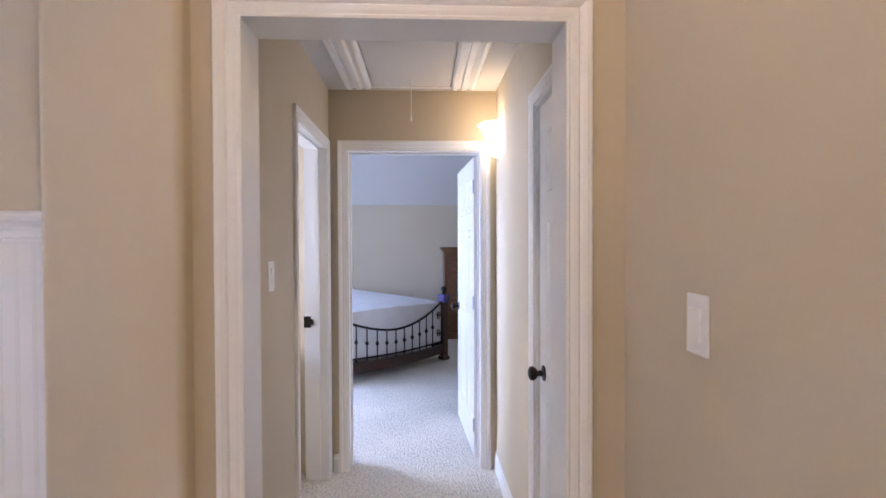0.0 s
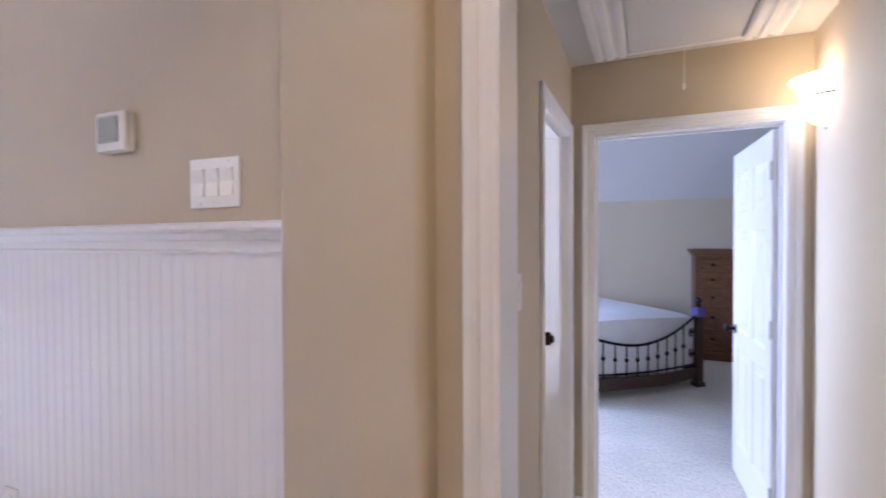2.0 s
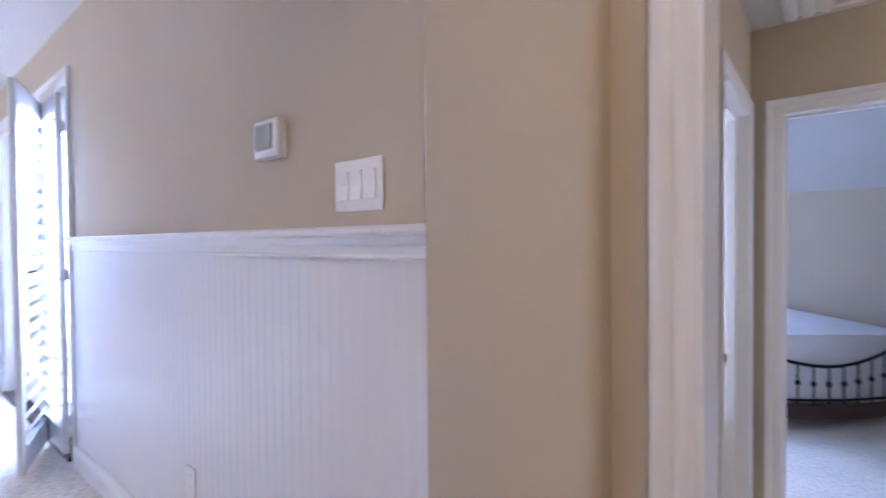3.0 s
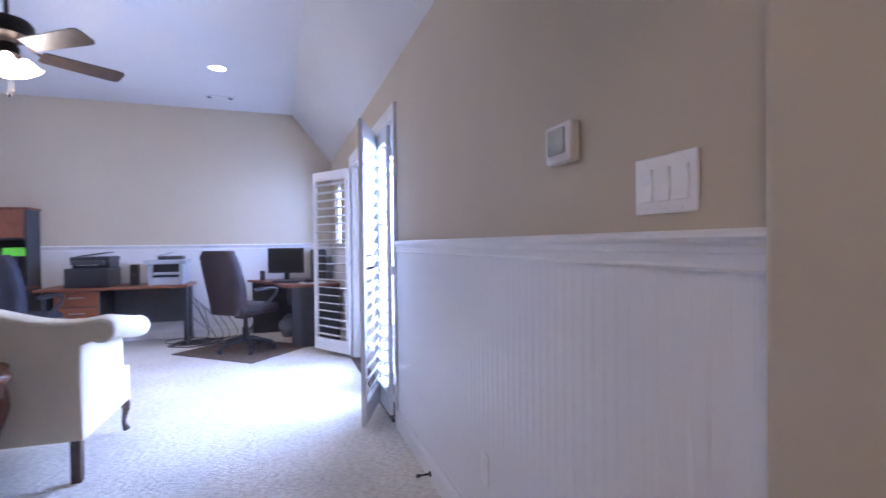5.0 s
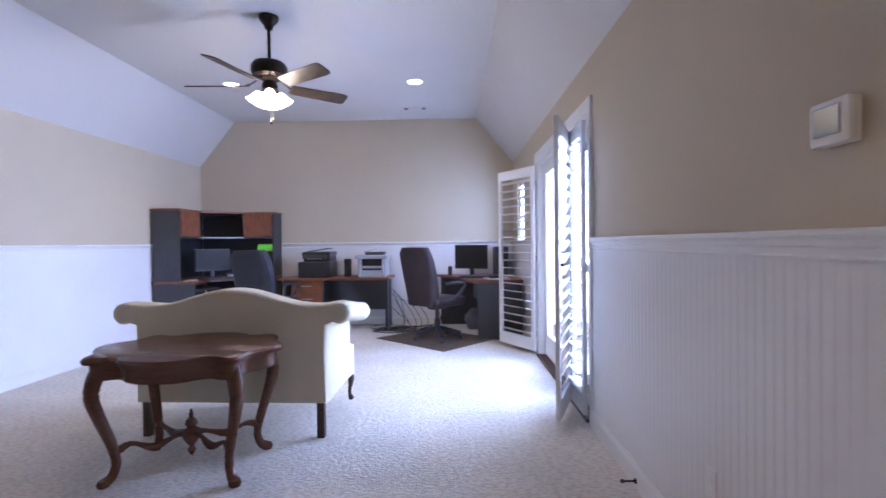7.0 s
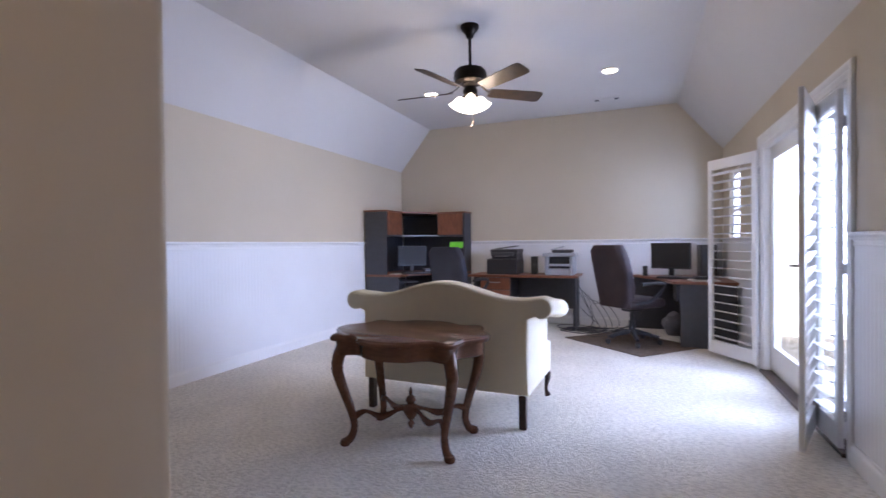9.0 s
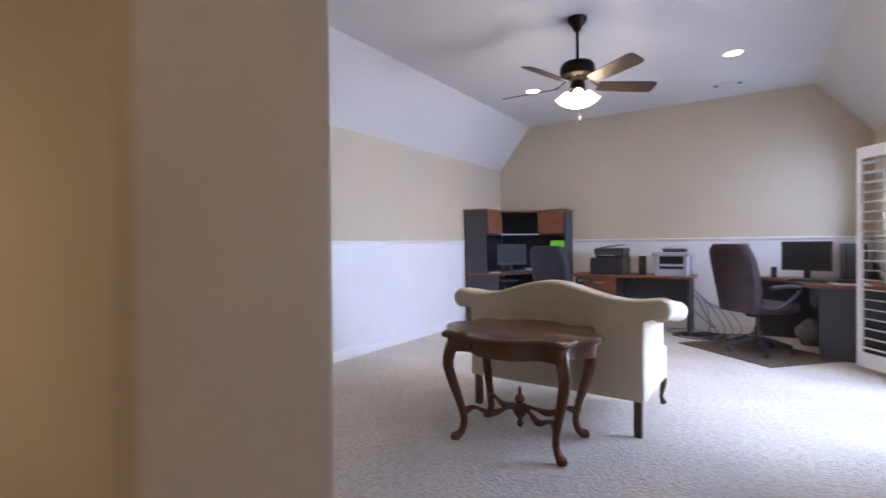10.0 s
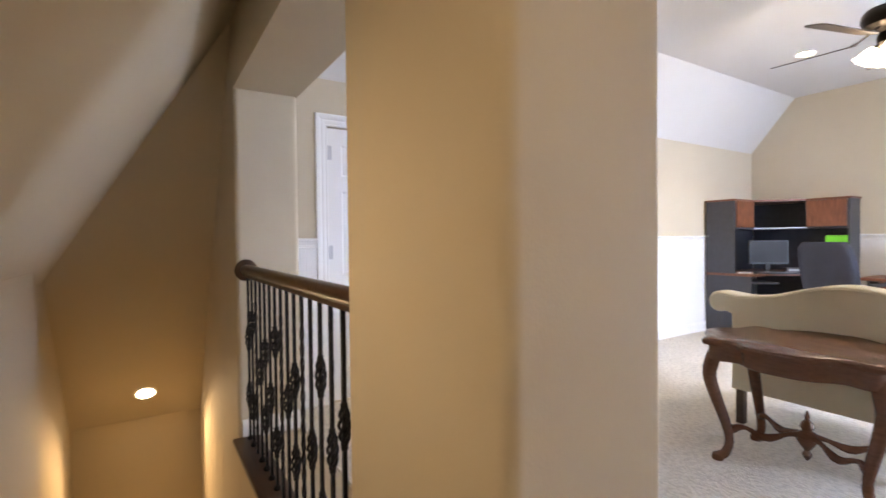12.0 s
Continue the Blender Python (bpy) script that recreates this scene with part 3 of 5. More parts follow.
switch_plate("light_switch", pose(-0.949, NY, 1.650), 3, "white triple rocker switch plate over the wainscot")
switch_plate("light_switch", pose(RX, 0.963, 1.316, 0, 0, -90), 1, "white single rocker switch plate on the landing wall")
switch_plate("light_switch", pose(HX0, 1.945, 1.345, 0, 0, 90), 1, "white single rocker switch plate in the hall")

th = thing("thermostat", pose(-1.290, NY, 1.798), "white wall thermostat with a grey display", "thermostat")
part("base", box(-0.056, 0.056, -0.012, 0, -0.052, 0.052, 0.006), M_PLATE, th)
part("cover", box(-0.060, 0.060, -0.034, -0.012, -0.053, 0.053, 0.011), M_PLATE, th, "", True)
part("bezel", box(-0.042, 0.038, -0.0365, -0.033, -0.030, 0.038, 0.003), M_LIGHTGREY, th)
part("display", box(-0.038, 0.034, -0.0375, -0.036, -0.025, 0.033), M_LCD, th, "grey-green liquid crystal display")

ol = thing("wall_outlet", pose(-1.83, NY - 0.0095, R + 0.35), "white wall outlet plate on the beadboard", "outlet")
part("plate", box(-0.035, 0.035, -0.006, 0, -0.058, 0.058, 0.003), M_PLATE, ol)
for z in (-0.022, 0.022):
    part("socket", lathe([(0.015, 0), (0.015, 0.002)], 14, pose(0, -0.006, z, 90)), M_PLATE, ol)

ds = thing("door_stop", pose(-2.47, NY - 0.027, R + 0.035, 90, 0, 0), "dark spring door stop on the baseboard", "door stop")
part("rosette", lathe([(0.014, 0), (0.014, 0.004), (0.008, 0.008)], 14), M_BRONZE, ds)
part("rod", lathe([(0.005, 0.006), (0.005, 0.058)], 10), M_BRONZE, ds)
part("tip", lathe([(0.009, 0.056), (0.010, 0.066), (0.007, 0.074)], 12), M_BLACKPL, ds)

# ---- sconce ----
sc = thing("wall_sconce", pose(HX1, 2.93, 2.10), "frosted glass bowl wall sconce, lit", "wall lamp")
part("backplate", lathe([(0.05, 0), (0.05, 0.008), (0.03, 0.014)], 20, pose(0, 0, -0.02, 0, -90, 0)), M_BRONZE, sc)


def half_bowl(profile, n=18):
    """A bowl whose flat back lies against the wall, opening upwards."""
    bm = bmesh.new()
    rows = []
    for r, z in profile:
        rows.append([bm.verts.new((-r * math.cos(a), r * math.sin(a) * 0.95, z)) for a in [radians(-88 + 176 * k / n) for k in range(n + 1)]])
    for a, b in zip(rows, rows[1:]):
        for k in range(n):
            bm.faces.new((a[k], a[k + 1], b[k + 1], b[k]))
    return bm


bowl = part("bowl", half_bowl([(0.012, -0.115), (0.05, -0.105), (0.082, -0.075), (0.097, -0.03), (0.098, -0.004)]), M_SCONCE, sc, "glowing frosted glass bowl", True)
rim = part("rim", half_bowl([(0.100, 0.002), (0.103, 0.02), (0.115, 0.055), (0.138, 0.078), (0.135, 0.082)]), M_SCONCE, sc, "flared frosted glass rim", True)
for ob in (bowl, rim):
    mod = ob.modifiers.new("thickness", "SOLIDIFY")
    mod.thickness = 0.004
part("band", half_bowl([(0.101, -0.004), (0.104, -0.001), (0.101, 0.003)]), M_BRONZE, sc, "thin dark metal band")
part("finial", lathe([(0.002, -0.135), (0.009, -0.125), (0.006, -0.115), (0.011, -0.112)], 12, pose(-0.012, 0, 0)), M_CHROME, sc)
lamp("sconce_lamp", "POINT", pose(HX1 - 0.09, 2.93, 2.15), SCONCE_W, SOFT_WARM, radius=0.07)

# ---- attic hatch ----
hatch = thing("attic_hatch", pose(0.14, 2.42, HC), "white ceiling hatch with moulded trim and pull cord", "attic hatch")
hw, hl = 0.24, 0.60
part("panel", box(-hw + 0.005, hw - 0.005, -hl, hl - 0.02, -0.012, 0.0), M_CEIL, hatch)


def hatch_trim(x0, x1):
    steps = [(0, 0), (0, 0.016), (0.012, 0.022), (0.03, 0.022), (0.036, 0.014), (0.05, 0.014), (0.056, 0.022), (0.08, 0.022), (0.09, 0.012), (0.1, 0.014), (0.115, 0.020), (0.13, 0.020), (0.14, 0.01), (0.14, 0)]
    s = (x1 - x0) / 0.14
    return prism([(x0 + a * s, -b * 1.4) for a, b in steps], -hl - 0.02, hl + 0.0, "y")


part("trim", hatch_trim(-0.40, -0.245), M_TRIM, hatch, "fluted white trim board")
part("trim", hatch_trim(0.245, 0.40), M_TRIM, hatch, "fluted white trim board")
part("end_trim", box(-0.245, 0.245, hl - 0.015, hl + 0.02, -0.014, 0, 0.003), M_TRIM, hatch)
part("end_trim", box(-0.245, 0.245, -hl - 0.035, -hl, -0.02, 0, 0.003), M_TRIM, hatch)
part("cord", tube([(0, 0.49, -0.012), (0.001, 0.49, -0.12), (0, 0.49, -0.225)], 0.0022, 6), M_PLATE, hatch, "thin white pull cord")
part("cord_end", lathe([(0.003, -0.25), (0.006, -0.245), (0.005, -0.222), (0.002, -0.218)], 10, pose(0, 0.49, 0)), M_PLATE, hatch)

# ---- recessed lamps ----


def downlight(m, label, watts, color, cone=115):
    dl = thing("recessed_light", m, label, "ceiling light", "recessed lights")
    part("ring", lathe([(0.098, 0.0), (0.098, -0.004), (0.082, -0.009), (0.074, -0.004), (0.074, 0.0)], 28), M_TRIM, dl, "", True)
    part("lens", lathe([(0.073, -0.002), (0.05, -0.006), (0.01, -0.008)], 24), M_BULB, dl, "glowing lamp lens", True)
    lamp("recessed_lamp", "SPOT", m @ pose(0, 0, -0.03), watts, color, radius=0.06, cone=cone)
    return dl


downlight(pose(-5.57, -0.003, CZ), "lit recessed ceiling light in the raised room", DOWN_W, (1, 0.86, 0.66))
downlight(pose(-5.54, -2.09, CZ), "lit recessed ceiling light in the raised room", DOWN_W, (1, 0.86, 0.66))
tilt = Matrix.Translation((0.13, -5.36, slope_z(-5.36))) @ pose(0, 0, 0, math.degrees(math.atan(SL)), 0, 0)
downlight(tilt, "lit recessed light in the sloping stair ceiling", STAIR_W, SOFT_WARM, 128)
# added lamp, out of view, to warm the pier and header by the stairs
downlight(pose(0.47, -1.2, 1.657, 0, 56, 0), "unseen recessed light added to brighten the stair pier", 2.4, WARM, 150)
downlight(pose(0.22, 0.35, 2.87), "lit recessed light in the flat landing ceiling", LAND_W, (1.0, 0.77, 0.52), 150)

vent = thing("ceiling_vent", pose(-6.62, -0.09, CZ), "white ceiling air register with two dark slots", "air vent")
part("frame", box(-0.06, 0.06, -0.17, 0.17, -0.008, 0, 0.003), M_CEIL, vent)
for s in (-1, 1):
    part("slot", box(-0.03, 0.03, s * 0.12 - 0.025, s * 0.12 + 0.025, -0.012, -0.007), M_GREYPL, vent)

# ---- ceiling fan ----
fan = thing("ceiling_fan", pose(-3.98, -1.053, CZ), "dark bronze five-blade ceiling fan with lit glass shades", "ceiling fan")
part("canopy", lathe([(0.02, -0.105), (0.03, -0.10), (0.038, -0.07), (0.062, -0.045), (0.078, -0.02), (0.08, 0)], 24), M_BRONZE, fan, "", True)
part("rod", lathe([(0.013, -0.36), (0.013, -0.09)], 14), M_BRONZE, fan)
part("motor", lathe([(0.03, -0.345), (0.05, -0.36), (0.12, -0.372), (0.138, -0.395), (0.143, -0.44), (0.130, -0.475), (0.095, -0.495), (0.06, -0.50)], 30), M_BRONZE, fan, "", True)
part("switch_housing", lathe([(0.045, -0.60), (0.06, -0.585), (0.062, -0.55), (0.05, -0.52), (0.075, -0.50)], 22), M_BRONZE, fan, "", True)
for k in range(5):
    a = 128 + 72 * k
    turn = pose(0, 0, -0.548, 0, 0, a)
    arm = part("blade_iron", tube([(0.10, 0, 0.045), (0.15, 0, 0.012), (0.20, 0, -0.004)], [0.013, 0.010, 0.014], 8, 0.5), M_BRONZE, fan)
    arm.matrix_local = turn
    outline = [(0.17, -0.050), (0.19, -0.060), (0.60, -0.072), (0.645, -0.066), (0.66, -0.045), (0.66, 0.045), (0.645, 0.066), (0.60, 0.072), (0.19, 0.060), (0.17, 0.050)]
    bl = part("blade", prism(outline, -0.004, 0.003, "z", pose(0, 0, -0.004, -17, 0, 0)), M_BLADE, fan, "dark walnut fan blade")
    bl.matrix_local = turn
for k in range(4):
    a = 20 + 90 * k
    turn = pose(0, 0, -0.60, 0, 0, a)
    part("lamp_arm", tube([(0.03, 0, 0.01), (0.07, 0, -0.005), (0.085, 0, -0.02)], 0.011, 8), M_BRONZE, fan).matrix_local = turn
    sh = part("shade", lathe([(0.024, 0.0), (0.032, -0.012), (0.043, -0.045), (0.053, -0.078), (0.066, -0.096)], 24, pose(0.072, 0, -0.01, 0, -30, 0), 0.10, 6), M_SHADE, fan, "glowing fluted frosted glass shade", True)
    sh.matrix_local = turn
for x, z in ((0.03, -0.84), (-0.02, -0.80)):
    part("pull_chain", tube([(x, 0.02, -0.60), (x, 0.02, z)], 0.0018, 5), M_BRONZE, fan)
    part("chain_fob", lathe([(0.003, z - 0.03), (0.008, z - 0.02), (0.003, z)], 10, pose(x, 0.02, 0)), M_BRONZE, fan)
lamp("fan_lamp", "POINT", pose(-3.98, -1.053, CZ - 0.80), FAN_W, (1, 0.86, 0.66), radius=0.07)

# ---- french doors, window and shutters ----
solid("trim_french_door", casing(bmesh.new(), "x", DX0, DX1, R, DOOR_TOP, NY, -1, 0.088, 0.022), M_TRIM, "white moulded casing round the glazed doors", "door casing")
bm = bmesh.new()
for x0, x1, z0, z1 in ((DX0 - 0.002, DX0 + 0.03, R, DOOR_TOP), (DX1 - 0.03, DX1 + 0.002, R, DOOR_TOP), (DX0 + 0.03, DX1 - 0.03, DOOR_TOP - 0.03, DOOR_TOP + 0.002)):
    add_box(bm, x0, x1, NY - 0.001, NY + BT, z0, z1)
solid("trim_french_lining", bm, M_TRIM, "white painted frame of the glazed doors", "door frame")
solid("threshold", box(DX0, DX1, NY - 0.03, NY + BT + 0.05, R - 0.01, R + 0.022, 0.004), M_DARKWOOD, "dark wooden threshold under the glazed doors", "threshold")


def glazed_door(m, w, handle):
    door = thing("door_4" if handle else "door_5", m, "white glazed door onto the balcony, shut", "door", kind="structure")
    h = 1.97
    for x0, x1 in ((0, 0.11), (w - 0.11, w)):
        part("stile", box(x0, x1, -0.022, 0.022, 0, h, 0.003), M_DOOR, door)
    for z0, z1 in ((0, 0.22), (h - 0.12, h)):
        part("door_rail", box(0.11, w - 0.11, -0.022, 0.022, z0, z1, 0.003), M_DOOR, door)
    pane = part("pane", box(0.11, w - 0.11, -0.004, 0.004, 0.22, h - 0.12), M_GLASS, door, "clear glass pane")
    pane.visible_shadow = False
    if handle:
        hd = part("handle", box(w - 0.075, w - 0.035, -0.032, -0.022, 0.86, 1.06, 0.004), M_BRONZE, door, "dark bronze lever handle")
        part("lever", tube([(w - 0.055, -0.03, 0.96), (w - 0.055, -0.06, 0.96), (w - 0.16, -0.065, 0.955)], 0.009, 8), M_BRONZE, hd)
    return door


half = (DX1 - DX0 - 0.06) / 2
glazed_door(pose(DX0 + 0.03, NY + 0.075, R + 0.03), half, True)
glazed_door(pose(DX1 - 0.03, NY + 0.075, R + 0.03, 0, 0, 180), half, False)

bm = bmesh.new()
for x0, x1, z0, z1 in ((-6.75, -6.71, 1.42, 2.34), (-6.16, -6.12, 1.42, 2.34), (-6.71, -6.16, 1.42, 1.47), (-6.71, -6.16, 2.29, 2.34), (-6.71, -6.16, 1.86, 1.89)):
    add_box(bm, x0, x1, NY + 0.04, NY + 0.10, z0, z1)
win = solid("window_1", bm, M_TRIM, "white sash window beyond the shutter", "window")
wp = part("pane", box(-6.71, -6.16, NY + 0.066, NY + 0.072, 1.47, 2.29), M_GLASS, win, "clear glass pane")
wp.visible_shadow = False


def shutter(m, w, h, label, slat_tilt):
    """Plantation shutter panel: hinge edge at x 0, leaf along +x."""
    sh = thing("window_shutter", m, label, "shutter", "plantation shutters")
    t = 0.028
    st = 0.052
    for x0, x1 in ((0, st), (w - st, w)):
        part("stile", box(x0, x1, -t / 2, t / 2, 0, h, 0.003), M_TRIM, sh)
    for z0, z1 in ((0, 0.13), (h - 0.10, h)):
        part("shutter_rail", box(st, w - st, -t / 2, t / 2, z0, z1, 0.003), M_TRIM, sh)
    n = 20
    pitch = (h - 0.23) / n
    blade = []
    for k in range(10):
        a = 2 * math.pi * k / 10
        blade.append((0.043 * math.cos(a), 0.005 * math.sin(a)))
    mesh = finish(prism(blade, st - 0.004, w - st + 0.004, "x"))
    mesh.materials.append(M_TRIM)
    for k in range(n):
        sl = new("louver", mesh)
        sl.parent = sh
        sl.matrix_local = pose(0, 0, 0.13 + (k + 0.5) * pitch, slat_tilt, 0, 0)
    for z in (0.18, h / 2, h - 0.18):
        part("hinge", box(-0.012, 0.016, -t / 2 - 0.006, -t / 2 + 0.001, z - 0.03, z + 0.03, 0.002), M_CHROME, sh, "small metal hinge")
    return sh


def leaf_between(a, b, label, slat_tilt, flip=False):
    d = Vector((b[0] - a[0], b[1] - a[1], 0))
    m = Matrix.Translation((a[0], a[1], R + 0.045)) @ Matrix.Rotation(math.atan2(d.y, d.x), 4, "Z")
    return shutter(m, d.length, 1.945, label, slat_tilt)


leaf_between((-5.17, 1.262), (-5.68, 0.945), "white plantation shutter swung open into the room", 6)
leaf_between((-3.68, 1.255), (-3.18, 1.058), "white plantation shutter swung open towards the entrance", 62)
leaf_between((-3.31, 1.268), (-3.66, 1.268), "white plantation shutter folded against the glazed door", 3)

# ---- stair railing ----
rl = thing("stair_railing", pose(0, 0, 0), "dark wood handrail with wrought iron balusters", "railing")
RXC = -0.410
prof = [(0.032 * math.cos(a) * (1.0), 0.030 * math.sin(a)) for a in [2 * math.pi * k / 16 for k in range(16)]]
rail_top = 1.368
part("handrail", prism([(RXC + p[0], rail_top + p[1]) for p in prof], RAIL_Y0, RAIL_Y1, "y"), M_DARKWOOD, rl, "dark stained round handrail", True)
part("fillet", box(RXC - 0.017, RXC + 0.017, RAIL_Y0, RAIL_Y1, rail_top - 0.042, rail_top - 0.024), M_DARKWOOD, rl)
for y, s in ((RAIL_Y0, -90),):
    part("rosette", lathe([(0.062, 0), (0.066, 0.008), (0.058, 0.02), (0.045, 0.026)], 26, pose(RXC, y, rail_top - 0.004, s, 0, 0)), M_DARKWOOD, rl, "round dark wooden rosette", True)
part("base_board", box(-0.475, -0.318, RAIL_Y0, RAIL_Y1, R - 0.018, R + 0.014, 0.008), M_DARKWOOD, rl, "dark stained base board")


def baluster(knuckles):
    """A square iron bar with turned baskets at given heights."""
    bm = box(-0.0065, 0.0065, -0.0065, 0.0065, R + 0.012, rail_top - 0.035)
    for z in knuckles:
        for s in (-0.066, 0.066):
            add_lathe(bm, [(0.007, -0.012), (0.012, -0.004), (0.012, 0.004), (0.007, 0.012)], 10, pose(0, 0, z + s))
        for k in range(4):
            pts = []
            for i in range(13):
                f = i / 12
                a = radians(90 * k + 300 * f)
                r = 0.007 + 0.0095 * math.sin(math.pi * f) ** 0.7
                pts.append((r * math.cos(a), r * math.sin(a), z - 0.06 + 0.12 * f))
            add_tube(bm, pts, 0.0058, 6)
    add_lathe(bm, [(0.017, 0), (0.017, 0.012), (0.010, 0.022)], 10, pose(0, 0, R + 0.014))
    return bm


def twist_baluster():
    bm = bmesh.new()
    rows = []
    z0, z1 = R + 0.012, rail_top - 0.035
    for i in range(41):
        f = i / 40
        a0 = radians(45 + 1080 * min(1, max(0, (f - 0.12) / 0.76)))
        rows.append([bm.verts.new((0.0095 * math.cos(a0 + k * math.pi / 2), 0.0095 * math.sin(a0 + k * math.pi / 2), z0 + (z1 - z0) * f)) for k in range(4)])
    for a, b in zip(rows, rows[1:]):
        for k in range(4):
            bm.faces.new((a[k], a[(k + 1) % 4], b[(k + 1) % 4], b[k]))
    return bm


kinds = [finish(baluster([R + 0.42])), finish(baluster([R + 0.28, R + 0.62])), finish(twist_baluster()), finish(baluster([R + 0.50])), finish(baluster([R + 0.24, R + 0.72]))]
for mesh in kinds:
    mesh.materials.append(M_IRON)
n = 16
for k in range(n):
    ob = new("baluster", kinds[(0, 1, 3, 4, 0, 2, 1, 3, 2, 4, 0, 1, 3, 2, 4, 1)[k]])
    ob.parent = rl
    ob.location = (RXC, RAIL_Y1 - 0.06 - k * (RAIL_Y1 - RAIL_Y0 - 0.12) / (n - 1), 0)

# ---- parlour table ----
tb = thing("parlour_table", pose(-2.70, -1.018, R, 0, 0, 1), "carved mahogany parlour table with serpentine top", "table")
quarter = [(0.0, 0.310), (0.085, 0.304), (0.150, 0.278), (0.200, 0.240), (0.250, 0.226), (0.295, 0.243), (0.335, 0.250), (0.365, 0.232), (0.376, 0.190), (0.384, 0.140), (0.420, 0.095), (0.462, 0.050)]
ring = quarter + [(0.475, 0.0)] + [(u, -v) for u, v in quarter[:0:-1]] + [(-u, -v) for u, v in quarter] + [(-0.475, 0.0)] + [(-u, v) for u, v in quarter[:0:-1]]
loop = [(p.x, p.y) for p in curve_points([(u, v, 0) for u, v in ring] + [(*ring[0], 0)], 161)[:-1]]


def top_layers(layers):
    bm = bmesh.new()
    rows = [[bm.verts.new((1.20 * v * s, 1.04 * u * s, z)) for u, v in loop] for s, z in layers]
    for a, b in zip(rows, rows[1:]):
        for k in range(len(loop)):
            bm.faces.new((a[k], a[(k + 1) % len(loop)], b[(k + 1) % len(loop)], b[k]))
    bm.faces.new(rows[0][::-1])
    bm.faces.new(rows[-1])
    return bm


part("tabletop", top_layers([(0.975, 0.626), (0.99, 0.628), (1.0, 0.637), (1.0, 0.648), (0.985, 0.652), (0.98, 0.658), (0.965, 0.661)]), M_MAHOG, tb, "serpentine top with moulded edge", True)
part("apron", top_layers([(0.905, 0.545), (0.925, 0.552), (0.93, 0.622), (0.94, 0.628)]), M_MAHOG, tb, "serpentine apron", True)
for sx in (-1, 1):
    for sy in (-1, 1):
        keys = [(0.215, 0.325, 0.60), (0.234, 0.342, 0.55), (0.244, 0.356, 0.46), (0.224, 0.336, 0.35), (0.192, 0.300, 0.21), (0.180, 0.284, 0.11), (0.192, 0.299, 0.045), (0.212, 0.324, 0.022)]
        pts = curve_points([(sx * a, sy * b, c) for a, b, c in keys], 26)
        rad = [0.037 if i < 5 else 0.037 - 0.015 * min(1, (i - 5) / 12) for i in range(26)]
        rad = [r if i < 21 else 0.022 + 0.004 * (i - 20) / 5 for i, r in enumerate(rad)]
        leg = part("leg", tube(pts, rad, 10), M_MAHOG, tb, "cabriole leg", True)
        part("foot", lathe([(0.012, 0.0), (0.027, 0.004), (0.032, 0.02), (0.026, 0.036), (0.012, 0.042)], 14, pose(sx * 0.214, sy * 0.326, 0)), M_MAHOG, leg, "scrolled foot", True)
        carve = bmesh.new()
        for i in range(7):
            z = 0.545 - 0.026 * i
            add_lathe(carve, [(0.004, -0.018), (0.016 - 0.001 * i, -0.006), (0.015 - 0.001 * i, 0.006), (0.004, 0.018)], 8, pose(sx * (0.236 + 0.016 * math.sin(i / 2)), sy * (0.357 + 0.012 * math.sin(i / 2)), z, 18 * sx, 14, 30 * i))
        part("carving", carve, M_MAHOG, leg, "carved leaf on the knee", True)
        st = curve_points([(sx * 0.19, sy * 0.296, 0.155), (sx * 0.13, sy * 0.24, 0.185), (sx * 0.09, sy * 0.15, 0.150), (sx * 0.03, sy * 0.06, 0.185), (0, 0, 0.185)], 18)
        part("stretcher", tube(st, [0.016 + 0.005 * math.sin(i * 0.9) for i in range(18)], 8), M_MAHOG, tb, "curved stretcher", True)
part("finial", lathe([(0.004, 0.065), (0.014, 0.078), (0.022, 0.095), (0.012, 0.115), (0.03, 0.14), (0.045, 0.165), (0.05, 0.185), (0.04, 0.205), (0.02, 0.215), (0.032, 0.235), (0.026, 0.255), (0.010, 0.27), (0.012, 0.285), (0.004, 0.315)], 18), M_MAHOG, tb, "turned finial on the stretcher", True)

# ---- camelback sofa ----
from mathutils.geometry import tessellate_polygon

sf = thing("sofa", pose(-3.068, -0.978, R, 0, 0, -1.8), "cream upholstered camelback loveseat with rolled arms", "sofa")


def back_top(u):
    """Height of the back along its width."""
    a = abs(u)
    hump = 0.100 * (0.5 + 0.5 * math.cos(math.pi * min(1, a / 0.52)))
    return 0.805 + hump


half_back = [(0.0, 0.217), (0.598, 0.217), (0.598, 0.50), (0.600, 0.70)]
for k in range(11):
    a = radians(-125 + 225 * k / 10)
    half_back.append((0.682 + 0.068 * math.cos(a), 0.772 + 0.068 * math.sin(a)))
half_back += [(0.60 - 0.60 * k / 20, back_top(0.60 - 0.60 * k / 20) + 0.018) for k in range(1, 20)]
outline_b = half_back[1:] + [(0.0, back_top(0.0) + 0.018)] + [(-u, z) for u, z in half_back[:0:-1]]


def inset(loop_pts, d):
    """Moves a closed outline inwards by d."""
    out = []
    n = len(loop_pts)
    for i, (u, z) in enumerate(loop_pts):
        a, b = Vector(loop_pts[i - 1]), Vector(loop_pts[(i + 1) % n])
        w = (b - a).normalized()
        out.append((u - w.y * d, z + w.x * d))
    return out


